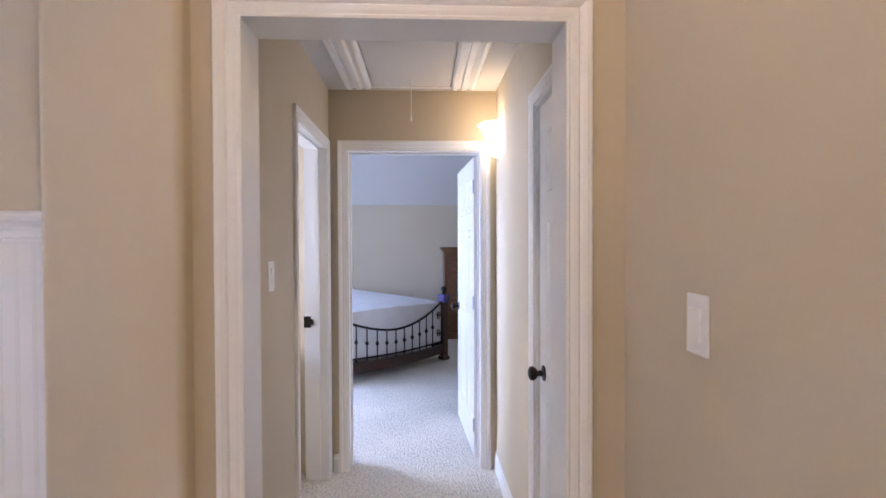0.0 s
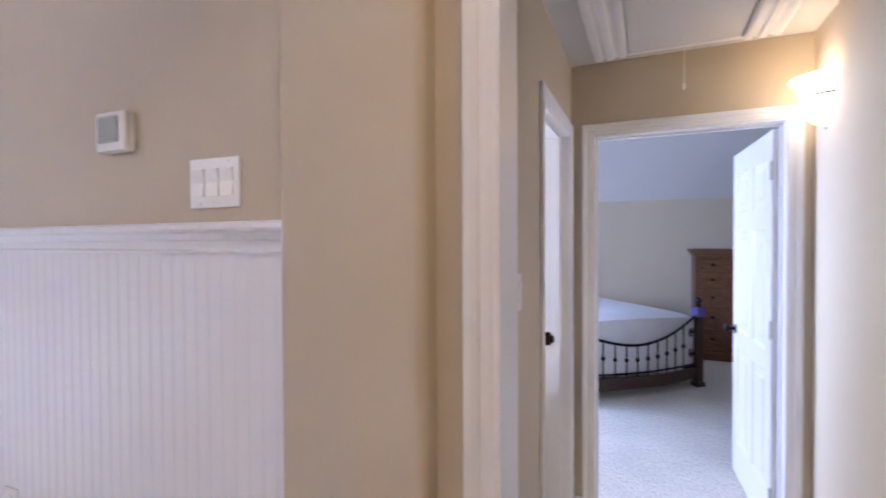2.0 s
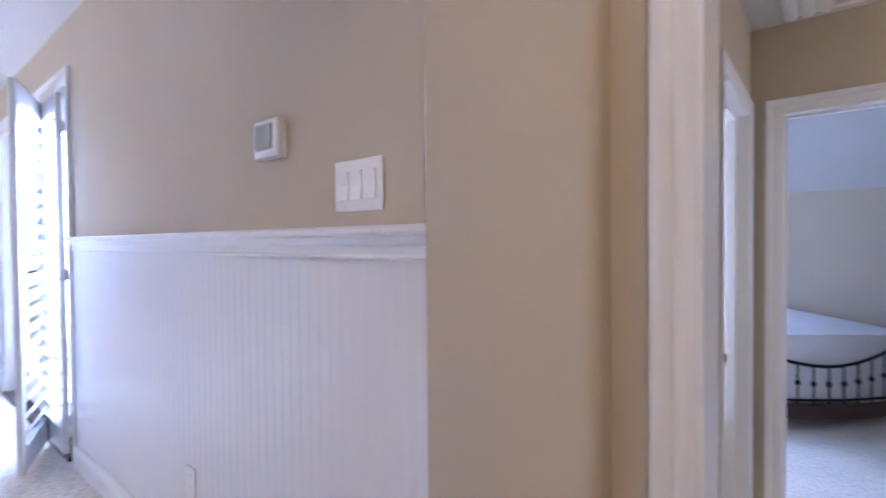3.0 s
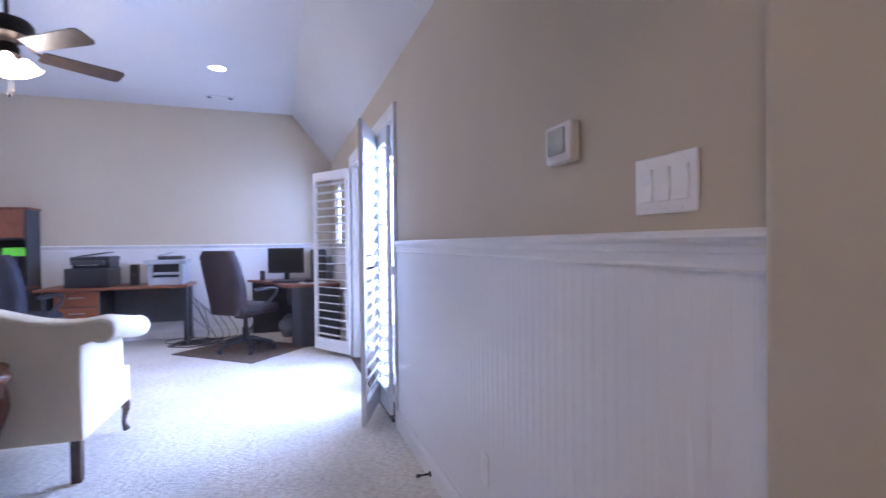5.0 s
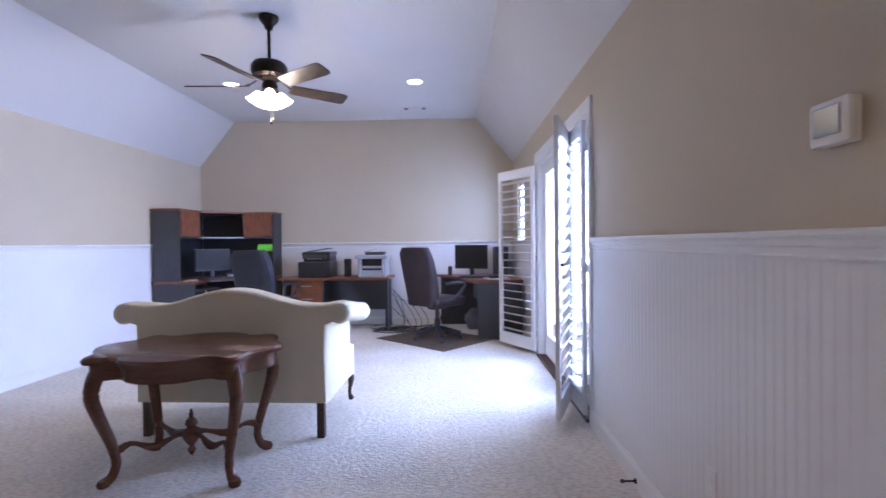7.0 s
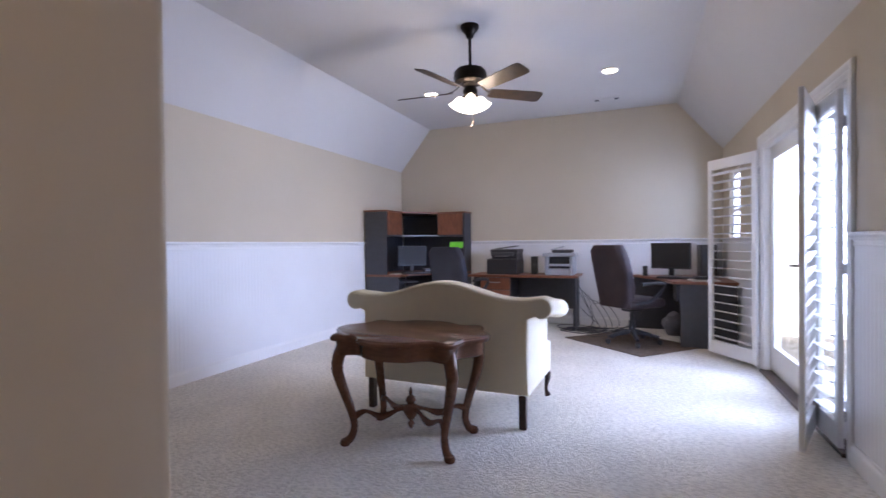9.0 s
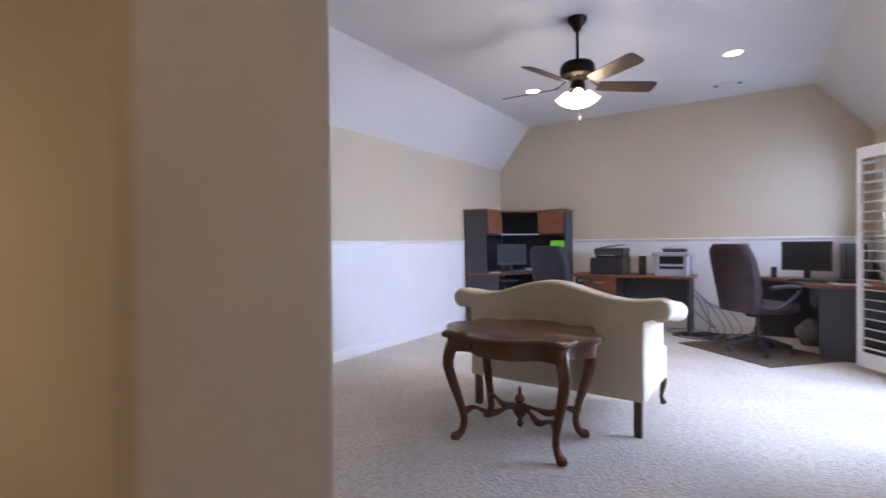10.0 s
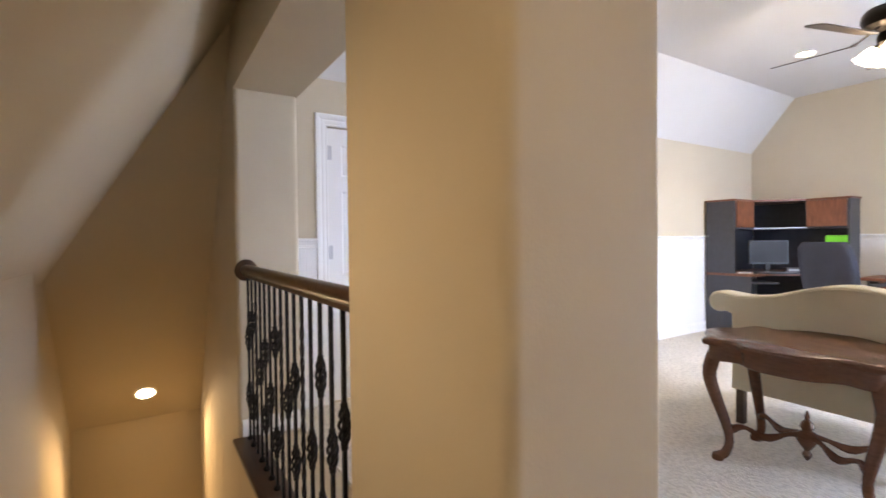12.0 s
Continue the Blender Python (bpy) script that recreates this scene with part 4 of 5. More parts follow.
bm = bmesh.new()
rows = []
for x, d in ((0.0, 0.010), (-0.006, 0.003), (-0.018, 0.0), (-0.135, 0.0), (-0.152, 0.004), (-0.160, 0.012)):
    rows.append([bm.verts.new((x, u, z)) for u, z in inset(outline_b, d)])
for a, b in zip(rows, rows[1:]):
    for k in range(len(outline_b)):
        bm.faces.new((a[k], a[(k + 1) % len(outline_b)], b[(k + 1) % len(outline_b)], b[k]))
for row in (rows[0], rows[-1]):
    for tri in tessellate_polygon([[Vector((v.co.y, v.co.z, 0)) for v in row]]):
        bm.faces.new([row[k] for k in tri])
part("backrest", bm, M_FABRIC, sf, "camelback upholstered back with rolled ends", True)
pipe = [(0.003, u, z) for u, z in inset(outline_b, 0.020)][3:-3]
part("piping", tube(pipe, 0.0045, 6), M_FABRIC, sf, "fabric piping along the back", True)
for s in (-1, 1):
    arm = curve_points([(-0.13, s * 0.680, 0.772), (-0.30, s * 0.682, 0.745), (-0.48, s * 0.685, 0.715), (-0.615, s * 0.688, 0.70)], 14)
    part("armrest", tube(arm, [0.066] * 13 + [0.058], 18), M_FABRIC, sf, "rolled upholstered arm", True)
    part("side_panel", prism([(-0.115, 0.218), (-0.115, 0.75), (-0.16, 0.76), (-0.45, 0.71), (-0.605, 0.67), (-0.605, 0.47), (-0.64, 0.445), (-0.715, 0.435), (-0.722, 0.42), (-0.722, 0.216)], s * 0.53, s * 0.5955, "y"), M_FABRIC, sf)
part("seat_frame", box(-0.735, -0.01, -0.535, 0.535, 0.215, 0.36, 0.012), M_FABRIC, sf)
part("seat_cushion", box(-0.74, -0.16, -0.525, 0.525, 0.36, 0.48, 0.04), M_FABRIC, sf, "plump seat cushion", True)
for s in (-1, 1):
    part("rear_leg", prism([(-0.022, -0.022), (0.022, -0.022), (0.022, 0.022), (-0.022, 0.022)], 0, 0.217, "z", pose(-0.04, s * 0.556, 0)), M_DARKWOOD, sf, "square dark wooden leg")
    leg = curve_points([(-0.70, s * 0.555, 0.22), (-0.722, s * 0.572, 0.16), (-0.716, s * 0.560, 0.07), (-0.72, s * 0.575, 0.015)], 12)
    part("front_leg", tube(leg, [0.034, 0.035, 0.033, 0.028, 0.023, 0.019, 0.016, 0.014, 0.014, 0.016, 0.021, 0.022], 10), M_DARKWOOD, sf, "dark cabriole leg", True)
pl = thing("throw_pillow", pose(-3.42, -0.60, R + 0.62, 20, 14, 8), "dusky red throw pillow on the loveseat", "pillow")
part("cover", box(-0.2, 0.2, -0.06, 0.06, -0.13, 0.15, 0.055), M_LEATHER, pl, "", True)

# ---- office chairs ----


def office_chair(m, leather, label, head=1.135):
    ch = thing("office_chair", m, label, "chair", "office chairs")
    keys = [(-0.25, 0.44), (-0.235, 0.52), (-0.25, 0.66), (-0.285, 0.82), (-0.325, 0.98), (-0.352, 1.07), (-0.352, head)]
    bm = bmesh.new()
    rows = []
    wide = [0.20, 0.24, 0.262, 0.268, 0.262, 0.245, 0.19]
    for (x, z), w in zip(keys, wide):
        row = []
        for k in range(20):
            a = 2 * math.pi * k / 20
            c, s = math.cos(a), math.sin(a)
            row.append(bm.verts.new((x + 0.078 * (abs(c) ** 0.6) * (1 if c > 0 else -1), w * (abs(s) ** 0.5) * (1 if s > 0 else -1), z)))
        rows.append(row)
    for a, b in zip(rows, rows[1:]):
        for k in range(20):
            bm.faces.new((a[k], a[(k + 1) % 20], b[(k + 1) % 20], b[k]))
    bm.faces.new(rows[0][::-1])
    bm.faces.new(rows[-1])
    part("backrest", bm, leather, ch, "padded leather back", True)
    part("seat", box(-0.27, 0.27, -0.26, 0.26, 0.42, 0.53, 0.045), leather, ch, "padded leather seat", True)
    part("mechanism", box(-0.1, 0.1, -0.07, 0.07, 0.37, 0.43, 0.01), M_BLACKPL, ch)
    part("gas_column", lathe([(0.036, 0.10), (0.036, 0.26), (0.024, 0.265), (0.024, 0.38)], 16), M_BLACKPL, ch)
    for s in (-1, 1):
        pts = curve_points([(-0.20, s * 0.25, 0.50), (-0.10, s * 0.31, 0.50), (0.06, s * 0.32, 0.58), (0.16, s * 0.32, 0.68), (0.05, s * 0.32, 0.71), (-0.16, s * 0.30, 0.70)], 22)
        part("armrest", tube(pts, 0.02, 8), M_BLACKPL, ch, "looped armrest", True)
    base = None
    for k in range(5):
        a = 72 * k + 20
        turn = pose(0, 0, 0, 0, 0, a)
        sp = part("spoke", tube([(0.03, 0, 0.13), (0.15, 0, 0.115), (0.29, 0, 0.082)], [0.032, 0.025, 0.018], 8), M_BLACKPL, ch, "base spoke", True)
        sp.matrix_local = turn
        part("caster", lathe([(0.024, -0.022), (0.029, -0.015), (0.029, 0.015), (0.024, 0.022)], 14, pose(0.295, 0, 0.03, 90, 0, 0)), M_BLACKPL, sp)
    return ch


mat_o = thing("floor_mat", pose(-6.06, 0.18, R), "thin brown floor mat under the office chair", "floor mat")
part("sheet", prism([(-0.05, -0.75), (0.71, 0.11), (0.03, 0.75), (-0.72, -0.11)], 0.001, 0.008), M_MAT, mat_o)
office_chair(pose(-6.03, 0.20, R + 0.008, 0, 0, 136), M_LEATHER, "dark oxblood leather office chair on a brown mat")
office_chair(pose(-6.10, -1.92, R, 0, 0, 165), M_NAVY, "dark navy leather office chair at the corner desk")

# ---- corner desk with hutch ----
cd = thing("corner_desk", pose(0, 0, R), "slate and cherry corner desk with hutch", "desk")
LX, LY, WY, DXF = -5.98, -2.985, -2.14, -6.87
part("desktop", prism([(LX, SY + 0.02), (LX, -2.76), (-6.25, -2.76), (-6.6, -2.46), (-6.6, WY), (WX + 0.02, WY), (WX + 0.02, SY + 0.02)], 0.72, 0.75), M_CHERRY, cd, "cherry laminate worktop")
part("side_panel", box(LX - 0.025, LX, SY + 0.03, -2.80, 0, 0.72, 0.002), M_SLATE, cd)
part("side_panel", box(WX + 0.03, -6.64, WY - 0.025, WY, 0, 0.72, 0.002), M_SLATE, cd)
part("modesty_panel", box(WX + 0.05, LX - 0.03, SY + 0.05, SY + 0.07, 0.2, 0.72), M_SLATE, cd)
part("modesty_panel", box(WX + 0.05, WX + 0.07, SY + 0.1, WY - 0.03, 0.2, 0.72), M_SLATE, cd)
part("keyboard_tray", prism([(-6.0, -2.80), (-6.25, -2.62), (-6.55, -3.0), (-6.3, -3.15)], 0.63, 0.65), M_SLATE, cd)
hu = part("hutch", box(LX - 0.025, LX, SY + 0.03, LY, 0.75, 1.64, 0.002), M_SLATE, cd, "slate hutch side panel")
part("hutch_side", box(WX + 0.03, DXF, WY - 0.025, WY, 0.75, 1.64, 0.002), M_SLATE, cd)
part("hutch_back", box(WX + 0.06, LX - 0.03, SY + 0.03, SY + 0.045, 0.75, 1.635), M_SLATE, cd)
part("hutch_back", box(WX + 0.03, WX + 0.045, SY + 0.05, WY - 0.03, 0.75, 1.635), M_SLATE, cd)
outline = [(LX + 0.012, SY + 0.02), (LX + 0.012, LY + 0.015), (-6.44, LY + 0.015), (DXF + 0.015, -2.575), (DXF + 0.015, WY + 0.012), (WX + 0.02, WY + 0.012), (WX + 0.02, SY + 0.02)]
part("hutch_top", prism(outline, 1.64, 1.662), M_CHERRY, cd, "cherry hutch top")
part("shelf", prism([(LX - 0.03, SY + 0.05), (LX - 0.03, LY), (-6.44, LY), (DXF, -2.575), (DXF, WY - 0.03), (WX + 0.05, WY - 0.03), (WX + 0.05, SY + 0.05)], 1.29, 1.312), M_SLATE, cd)
part("shelf_edge", box(0, 0.59, -0.004, 0.004, 1.295, 1.31, 0, pose(-6.44, LY + 0.006, 0, 0, 0, 136.4)), M_LIGHTGREY, cd, "pale shelf edge")
part("divider", box(-6.455, -6.435, SY + 0.05, LY - 0.003, 1.312, 1.64), M_SLATE, cd)
part("divider", box(WX + 0.05, DXF - 0.003, -2.595, -2.575, 1.312, 1.64), M_SLATE, cd)
part("cabinet_door", box(-6.43, LX - 0.027, LY, LY + 0.018, 1.315, 1.636, 0.002), M_CHERRY, cd, "cherry laminate door")
part("cabinet_door", box(DXF, DXF + 0.018, -2.57, WY - 0.03, 1.315, 1.636, 0.002), M_CHERRY, cd, "cherry laminate door")

gb = thing("green_card", pose(-6.90, -2.27, R + 1.155, 0, -14, 0), "bright green card leaning on the desk hutch", "card")
part("sheet", box(-0.006, 0.006, -0.12, 0.12, -0.05, 0.05, 0.002), M_GREEN, gb)
part("stand", box(-0.03, -0.006, -0.02, 0.02, -0.405, -0.02, 0.003), M_BLACKPL, gb)


def monitor(m, w, h, label, group="computer monitors"):
    mo = thing("monitor", m, label, "monitor", group)
    part("screen_case", box(-0.02, 0.012, -w / 2, w / 2, 0.10, 0.10 + h, 0.006), M_BLACKPL, mo)
    part("screen", box(0.0115, 0.0145, -w / 2 + 0.018, w / 2 - 0.018, 0.125, 0.085 + h), M_SCREEN, mo, "dark switched-off screen")
    part("neck", box(-0.05, -0.02, -0.03, 0.03, 0.01, 0.25, 0.006), M_BLACKPL, mo)
    part("foot", lathe([(0.12, 0), (0.12, 0.006), (0.04, 0.016)], 22, pose(-0.03, 0, 0)), M_BLACKPL, mo)
    return mo


def keyboard(m):
    kb = thing("keyboard", m, "black computer keyboard on the desk", "keyboard", "keyboards")
    part("case", box(-0.07, 0.07, -0.22, 0.22, 0, 0.018, 0.005), M_BLACKPL, kb)
    for r in range(5):
        part("key_row", box(-0.055 + 0.024 * r, -0.036 + 0.024 * r, -0.205, 0.205, 0.017, 0.026, 0.002), M_GREYPL, kb)
    return kb


monitor(pose(-6.55, -2.86, R + 0.75, 0, 0, 48), 0.45, 0.30, "black flat monitor on the corner desk")
keyboard(pose(-6.30, -2.68, R + 0.75, 0, 0, 45))
dv = thing("card_reader", pose(-6.50, -2.52, R + 0.75, 0, 0, 30), "small black and grey desk device beside the monitor", "device")
part("case", box(-0.09, 0.09, -0.13, 0.13, 0, 0.07, 0.006), M_BLACKPL, dv)
part("front", box(0.088, 0.094, -0.11, 0.11, 0.035, 0.06), M_LIGHTGREY, dv)
bk = thing("note_pad", pose(-6.14, -2.92, R + 0.75, 0, 0, 12), "white note pad on the corner desk", "note pad")
part("sheets", box(-0.1, 0.1, -0.07, 0.07, 0, 0.012, 0.002), M_PLATE, bk)

# ---- straight desk with printers ----
dk = thing("office_desk", pose(0, 0, R), "cherry and slate office desk with two drawers", "desk")
part("desktop", box(-7.17, -6.52, -1.97, -0.46, 0.705, 0.735, 0.003), M_CHERRY, dk, "cherry laminate worktop")
part("modesty_panel", box(-7.05, -7.03, -1.38, -0.51, 0.24, 0.705), M_SLATE, dk)
part("leg_panel", box(-7.1, -6.95, -0.54, -0.50, 0.04, 0.705, 0.003), M_SLATE, dk)
part("leg_foot", box(-7.12, -6.60, -0.545, -0.495, 0, 0.05, 0.008), M_SLATE, dk)
part("leg_column", box(-6.80, -6.68, -0.54, -0.50, 0.05, 0.705, 0.003), M_SLATE, dk)
part("side_panel", box(-7.15, -6.56, -1.90, -1.875, 0, 0.705), M_SLATE, dk)
part("pedestal", box(-7.12, -6.56, -1.80, -1.36, 0.05, 0.70, 0.003), M_SLATE, dk)
for z0, z1 in ((0.53, 0.695), (0.35, 0.52), (0.07, 0.34)):
    dr = part("drawer", box(-6.56, -6.542, -1.79, -1.37, z0, z1, 0.003), M_CHERRY, dk, "cherry drawer front")
    zc = (z0 + z1) / 2 + 0.02
    part("handle", tube([(-6.542, -1.65, zc), (-6.518, -1.64, zc), (-6.518, -1.52, zc), (-6.542, -1.51, zc)], 0.006, 8), M_CHROME, dr, "metal bow handle")
p1 = thing("printer", pose(-6.86, -1.49, R + 0.735), "black multifunction printer on the office desk", "printer")
part("body", box(-0.22, 0.22, -0.24, 0.20, 0, 0.22, 0.012), M_BLACKPL, p1)
part("upper_body", box(-0.2, 0.16, -0.18, 0.19, 0.22, 0.30, 0.01), M_BLACKPL, p1)
part("scanner_lid", box(-0.21, 0.20, -0.19, 0.20, 0.30, 0.355, 0.012), M_BLACKPL, p1)
part("feeder_tray", box(-0.16, 0.08, -0.1, 0.20, 0.37, 0.382, 0.003, pose(0, 0, 0, 8, 0, 0)), M_BLACKPL, p1)
part("paper", box(-0.02, 0.19, -0.12, 0.08, 0.255, 0.262), M_PLATE, p1, "white paper in the output slot")
part("control_panel", box(0.19, 0.235, -0.17, 0.15, 0.26, 0.31, 0.004), M_GREYPL, p1)
p2 = thing("printer", pose(-6.86, -0.72, R + 0.735), "light grey multifunction printer on the office desk", "printer")
part("body", box(-0.2, 0.2, -0.19, 0.19, 0, 0.09, 0.01), M_LIGHTGREY, p2)
for s in (-1, 1):
    part("side_cheek", box(-0.2, 0.21, s * 0.165 - 0.022, s * 0.165 + 0.022, 0.0, 0.25, 0.01), M_LIGHTGREY, p2)
part("core", box(-0.2, 0.12, -0.15, 0.15, 0.09, 0.25), M_BLACKPL, p2, "dark paper slot")
part("paper_tray", box(0.05, 0.2, -0.14, 0.14, 0.12, 0.15, 0.003), M_LIGHTGREY, p2)
part("scanner_lid", box(-0.22, 0.23, -0.22, 0.22, 0.25, 0.30, 0.014), M_LIGHTGREY, p2)
part("document_feeder", box(-0.18, 0.05, -0.12, 0.16, 0.30, 0.345, 0.02), M_GREYPL, p2)
part("feeder_tray", box(-0.1, 0.05, -0.05, 0.14, 0.362, 0.37, 0.002, pose(0, 0, 0, 14, 0, 0)), M_LIGHTGREY, p2)
sp = thing("speaker", pose(-6.85, -1.085, R + 0.735), "small black upright loudspeaker on the desk", "speaker")
part("case", box(-0.05, 0.05, -0.042, 0.042, 0, 0.25, 0.006), M_BLACKPL, sp)
part("cone", lathe([(0.024, 0), (0.022, 0.004), (0.008, 0.001)], 16, pose(0.05, 0, 0.13, 0, 90, 0)), M_GREYPL, sp)

# ---- window desk ----
wd = thing("computer_desk", pose(0, 0, R), "slate desk with cherry top beside the shutters", "desk")
part("desktop", prism([(-5.97, 1.26), (-5.97, 0.62), (-6.55, 0.50), (-7.16, 0.16), (-7.16, 1.26)], 0.70, 0.73), M_CHERRY, wd, "cherry laminate worktop")
part("side_panel", box(-6.0, -5.975, 0.70, 1.25, 0, 0.70, 0.002), M_SLATE, wd)
part("side_panel", box(-7.14, -7.115, 0.22, 1.25, 0, 0.70, 0.002), M_SLATE, wd)
part("modesty_panel", box(-7.1, -6.0, 1.08, 1.10, 0.25, 0.70), M_SLATE, wd)
part("drawer_box", box(-6.45, -6.02, 0.66, 1.08, 0.50, 0.69, 0.003), M_SLATE, wd)
monitor(pose(-6.78, 0.655, R + 0.73, 0, 0, -22), 0.48, 0.33, "black flat monitor on the desk by the shutters")
keyboard(pose(-6.42, 0.70, R + 0.73, 0, 0, -24))
tw = thing("computer_tower", pose(-6.95, 1.08, R + 0.73), "black computer tower on the desk", "computer")
part("case", box(-0.2, 0.2, -0.09, 0.09, 0, 0.40, 0.006), M_BLACKPL, tw)
part("front_panel", box(0.198, 0.206, -0.08, 0.08, 0.02, 0.38, 0.003), M_GREYPL, tw)
sp2 = thing("speaker", pose(-6.93, 0.36, R + 0.73), "small black loudspeaker beside the monitor", "speaker")
part("case", box(-0.04, 0.04, -0.03, 0.03, 0, 0.13, 0.006), M_BLACKPL, sp2)
pp = thing("paper_stack", pose(-6.18, 0.95, R + 0.73, 0, 0, 10), "white papers and a black phone on the desk", "papers")
part("sheets", box(-0.11, 0.11, -0.14, 0.14, 0, 0.014, 0.002), M_PLATE, pp)
part("phone", box(-0.05, 0.06, -0.1, 0.06, 0.014, 0.05, 0.01), M_BLACKPL, pp, "black desk phone")
bg = thing("plastic_bag", pose(-6.75, 0.72, R), "grey plastic bag on the floor under the desk", "bag")
bm = bmesh.new()
bmesh.ops.create_icosphere(bm, subdivisions=3, radius=0.15)
for v in bm.verts:
    v.co *= 1 + 0.45 * noise.noise(v.co * 11)
    v.co.z = max(v.co.z, -0.13) + 0.13
part("sack", bm, M_SILVERBOX, bg, "", True)

# ---- cables on the carpet ----
for k in range(7):
    cb = thing("cable", pose(0, 0, R), "black cable trailing on the carpet by the desks", "cable", "cables by the desks")
    rnd = random.Random(k)
    y0 = -0.62 + 0.05 * k
    keys = [(-7.09, y0, 0.68 - 0.06 * k), (-7.08, y0 + rnd.uniform(0.02, 0.25), 0.30), (-7.0, y0 + rnd.uniform(0.05, 0.4), 0.02)]
    c = Vector((rnd.uniform(-6.95, -6.6), rnd.uniform(-0.6, -0.1), 0))
    turns = rnd.choice((1.2, 1.8, 2.4))
    r = rnd.uniform(0.07, 0.18)
    for j in range(int(turns * 6)):
        a = j * math.pi / 3 + k
        keys.append((max(-7.12, c.x + r * math.cos(a) + 0.02 * j), c.y + 1.5 * r * math.sin(a), 0.008 + 0.003 * (j % 3)))
    keys += [(-6.98, rnd.uniform(0.0, 0.2), 0.02), (-7.12, 0.18 + 0.03 * k, rnd.uniform(0.01, 0.3))]
    part("lead", tube(curve_points(keys, 110), 0.0042, 6), M_CABLE if k % 3 else M_GREYPL, cb)

# ---- bedroom ----
bed = thing("bed", pose(-0.18, 5.47, 0, 0, 0, 39.0), "bed with a curved wrought iron footboard and white quilt", "bed")


def bow(u):
    return -0.13 * math.cos(math.pi * u / 1.66)


def foot_arc(z_of, n=24, lo=-0.8, hi=0.8):
    return [(lo + (hi - lo) * k / (n - 1), bow(lo + (hi - lo) * k / (n - 1)), z_of(lo + (hi - lo) * k / (n - 1))) for k in range(n)]


def swag(u):
    return 0.50 + 0.24 * (abs(u) / 0.8) ** 1.8


part("top_rail", tube(foot_arc(swag), 0.013, 8), M_IRON, bed, "swagged iron top rail", True)
part("low_rail", tube(foot_arc(lambda u: 0.235), 0.010, 8), M_IRON, bed, "", True)
lowbar = bmesh.new()
arc = foot_arc(lambda u: 0.0, 20)
rows = [[lowbar.verts.new((p[0], p[1] + d, z)) for p in arc] for d, z in ((-0.016, 0.09), (0.016, 0.09), (0.016, 0.20), (-0.016, 0.20))]
for a, b in zip(rows, rows[1:] + rows[:1]):
    for k in range(len(arc) - 1):
        lowbar.faces.new((a[k], a[k + 1], b[k + 1], b[k]))
lowbar.faces.new([r[0] for r in rows])
lowbar.faces.new([r[-1] for r in rows][::-1])
part("base_rail", lowbar, M_DARKWOOD, bed, "dark curved base rail")
for k in range(11):
    u = -0.60 + 0.12 * k
    bar = part("bar", tube([(u, bow(u), 0.19), (u, bow(u), swag(u))], 0.007, 6), M_IRON, bed)
    part("knot", lathe([(0.006, -0.025), (0.017, -0.012), (0.02, 0), (0.017, 0.012), (0.006, 0.025)], 10, pose(u, bow(u), 0.19 + (swag(u) - 0.19) * 0.55)), M_IRON, bar, "", True)
for s in (-1, 1):
    for z0, dz in ((0.56, 1), (0.36, -1)):
        pts = []
        for i in range(24):
            a = radians(i * 24)
            r = 0.052 * (1 - i / 30)
            u = s * (0.715 - 0.0 + r * math.cos(a) * 0.7)
            pts.append((u, bow(u), z0 + dz * r * math.sin(a)))
        part("scroll", tube(pts, 0.0065, 6), M_IRON, bed, "iron scroll", True)
    ps = part("post", prism([(-0.036, -0.036), (0.036, -0.036), (0.036, 0.036), (-0.036, 0.036)], 0.03, 0.78, "z", pose(s * 0.83, 0.0, 0)), M_DARKWOOD, bed, "square dark bed post")
    part("plinth", box(s * 0.83 - 0.052, s * 0.83 + 0.052, -0.052, 0.052, 0, 0.05, 0.008), M_DARKWOOD, ps)
    part("post_cap", lathe([(0.05, 0.78), (0.055, 0.80), (0.03, 0.82), (0.02, 0.85), (0.036, 0.88), (0.03, 0.905), (0.008, 0.92)], 16, pose(s * 0.83, 0, 0)), M_IRON, ps, "turned finial", True)
part("side_rail", box(0.80, 0.85, 0.04, 2.05, 0.14, 0.30, 0.004), M_DARKWOOD, bed)
part("side_rail", box(-0.85, -0.80, 0.04, 2.05, 0.14, 0.30, 0.004), M_DARKWOOD, bed)
mt = thing("mattress", pose(-0.18, 5.47, 0.0, 0, 0, 39.0), "mattress under a white quilt hanging to the rails", "mattress")
bm = bmesh.new()
nx, ny = 24, 30
grid = {}
for i in range(nx + 1):
    for j in range(ny + 1):
        u, v = -0.79 + 1.58 * i / nx, 0.02 + 2.03 * j / ny
        edge = min(i, nx - i, j) / 3
        z = 0.71 + 0.05 * min(1, edge) ** 0.6 + 0.035 * math.sin(math.pi * i / nx) + 0.006 * noise.noise(Vector((u * 6, v * 6, 0)))
        grid[i, j] = bm.verts.new((u, v + (bow(u) * 0.75 if j == 0 else bow(u) * 0.75 * max(0, 1 - j / 6)), z))
for i in range(nx):
    for j in range(ny):
        bm.faces.new((grid[i, j], grid[i + 1, j], grid[i + 1, j + 1], grid[i, j + 1]))
rim_loop = [grid[i, 0] for i in range(nx + 1)] + [grid[nx, j] for j in range(1, ny + 1)] + [grid[i, ny] for i in range(nx - 1, -1, -1)] + [grid[0, j] for j in range(ny - 1, 0, -1)]
low = [bm.verts.new((v.co.x * 1.012, v.co.y + (0.012 * math.sin(k * 1.9)), 0.22)) for k, v in enumerate(rim_loop)]
for k in range(len(rim_loop)):
    bm.faces.new((rim_loop[k], rim_loop[(k + 1) % len(low)], low[(k + 1) % len(low)], low[k]))
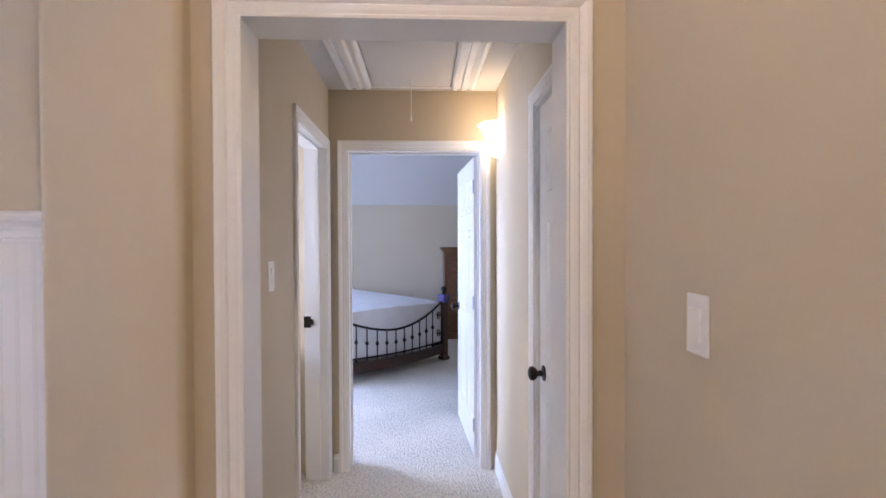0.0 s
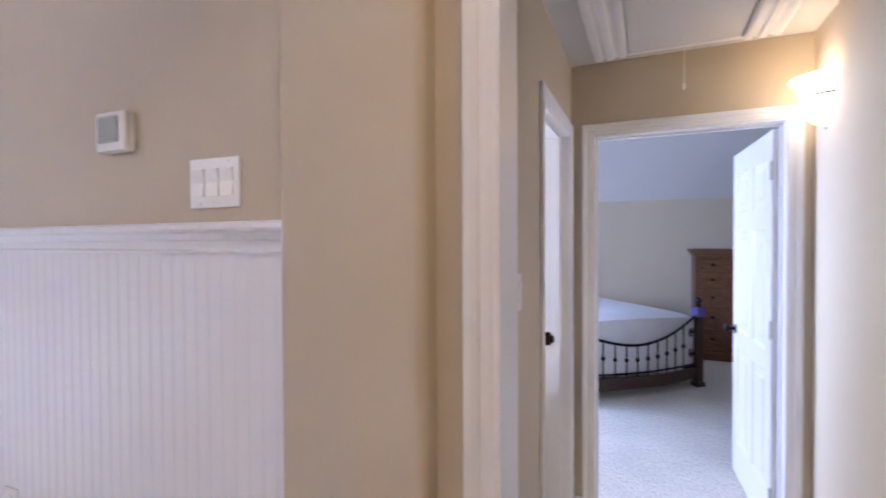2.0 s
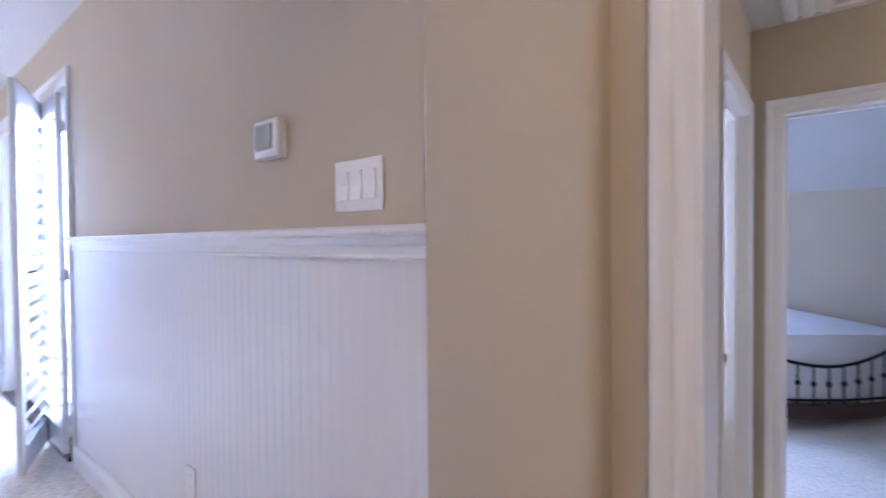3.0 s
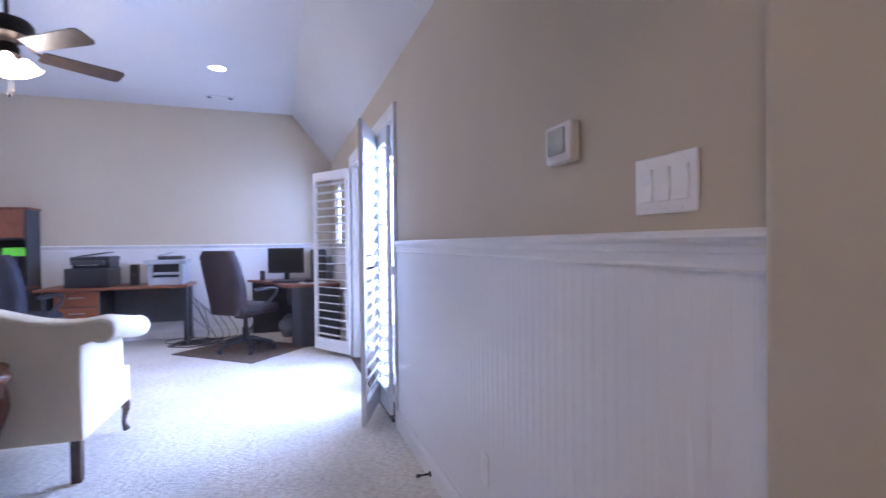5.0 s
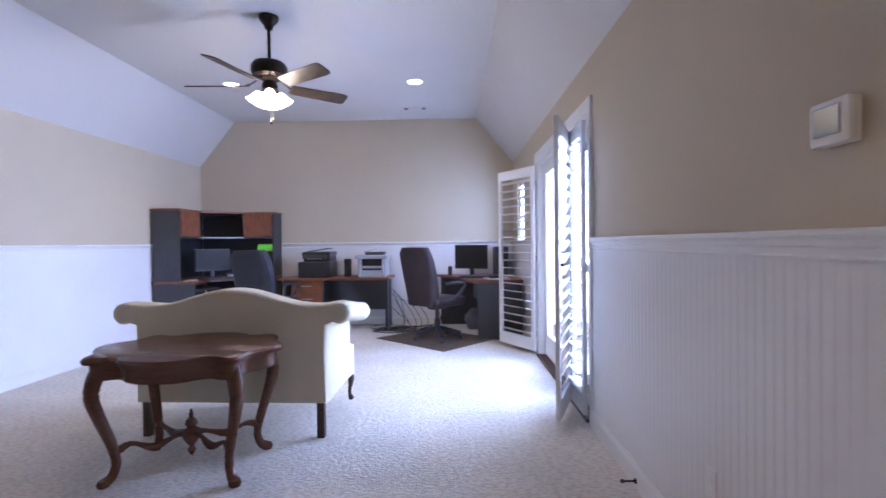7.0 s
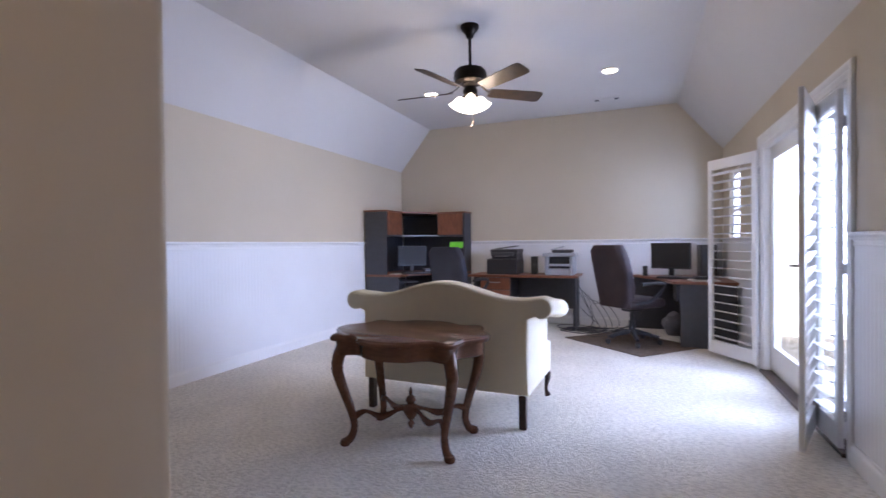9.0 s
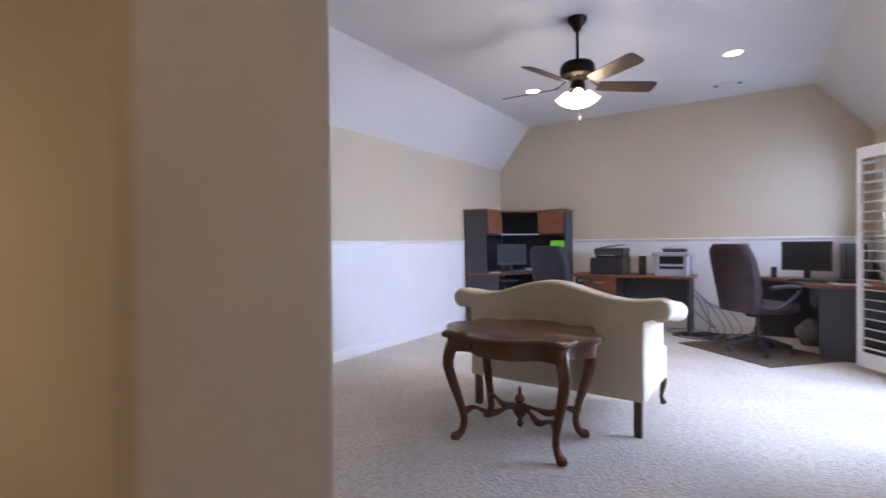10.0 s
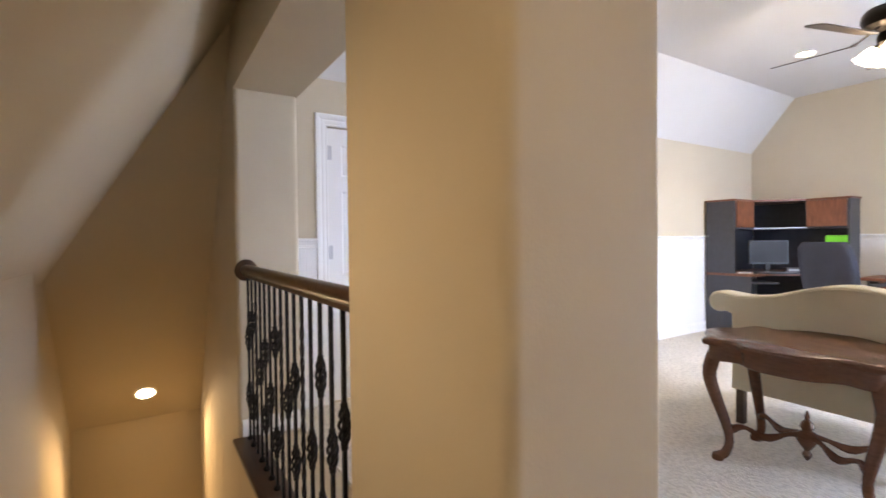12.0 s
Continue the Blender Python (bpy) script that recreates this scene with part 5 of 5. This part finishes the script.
part("quilt", bm, M_QUILT, mt, "white stitched quilt", True)
part("box_spring", box(-0.77, 0.77, 0.06, 2.02, 0.20, 0.62, 0.03), M_PLATE, mt)
pc = thing("cloth", pose(0.465, 5.99, 0.79, 0, 0, 39), "purple cloth hung on the bed post", "cloth")
part("fold", box(-0.055, 0.055, -0.055, 0.055, -0.07, 0.03, 0.014), M_PURPLE, pc, "", True)

ct = thing("chest_of_drawers", pose(0.98, 7.45, 0), "tall walnut chest of drawers against the wall", "chest of drawers")
part("carcass", box(-0.45, 0.45, -0.22, 0.24, 0.08, 1.30, 0.004), M_CHEST, ct)
part("cornice", prism([(-0.50, 1.39), (-0.50, 1.365), (-0.47, 1.33), (-0.455, 1.30), (0.455, 1.30), (0.47, 1.33), (0.50, 1.365), (0.50, 1.39)], -0.27, 0.25, "y"), M_CHEST, ct, "moulded cornice")
part("plinth", box(-0.47, 0.47, -0.24, 0.24, 0, 0.1, 0.006), M_CHEST, ct)
for k, (z0, z1) in enumerate(((0.14, 0.40), (0.42, 0.66), (0.68, 0.90), (0.92, 1.10), (1.12, 1.27))):
    dr = part("drawer", box(-0.40, 0.40, -0.238, -0.215, z0, z1, 0.006), M_CHEST, ct, "walnut drawer front")
    for x in (-0.25, 0.25):
        part("pull", lathe([(0.012, 0), (0.012, 0.008), (0.02, 0.016), (0.014, 0.024)], 12, pose(x, -0.238, (z0 + z1) / 2, 90, 0, 0)), M_BRONZE, dr)
for s in (-1, 1):
    part("pilaster", box(s * 0.43 - 0.022, s * 0.43 + 0.022, -0.236, -0.215, 0.1, 1.30, 0.006), M_CHEST, ct)

# beadboard strips beside the entrance, one by one
wains = thing("wainscot_north", pose(0, 0, 0), "white painted beadboard wainscot with narrow strips", "wainscot", "", "structure")
NB = 60
BW = (-0.716 - (DX1 + 0.09)) / NB
strip_mesh = finish(prism([(p[0] * BW / 0.0413, -p[1]) for p in bead_strip()], R, RAIL_Z + 0.01))
strip_mesh.materials.append(M_BEAD)
for k in range(NB):
    ob = new("bead_strip", strip_mesh)
    ob.parent = wains
    ob.location = (DX1 + 0.09 + k * BW, NY, 0)
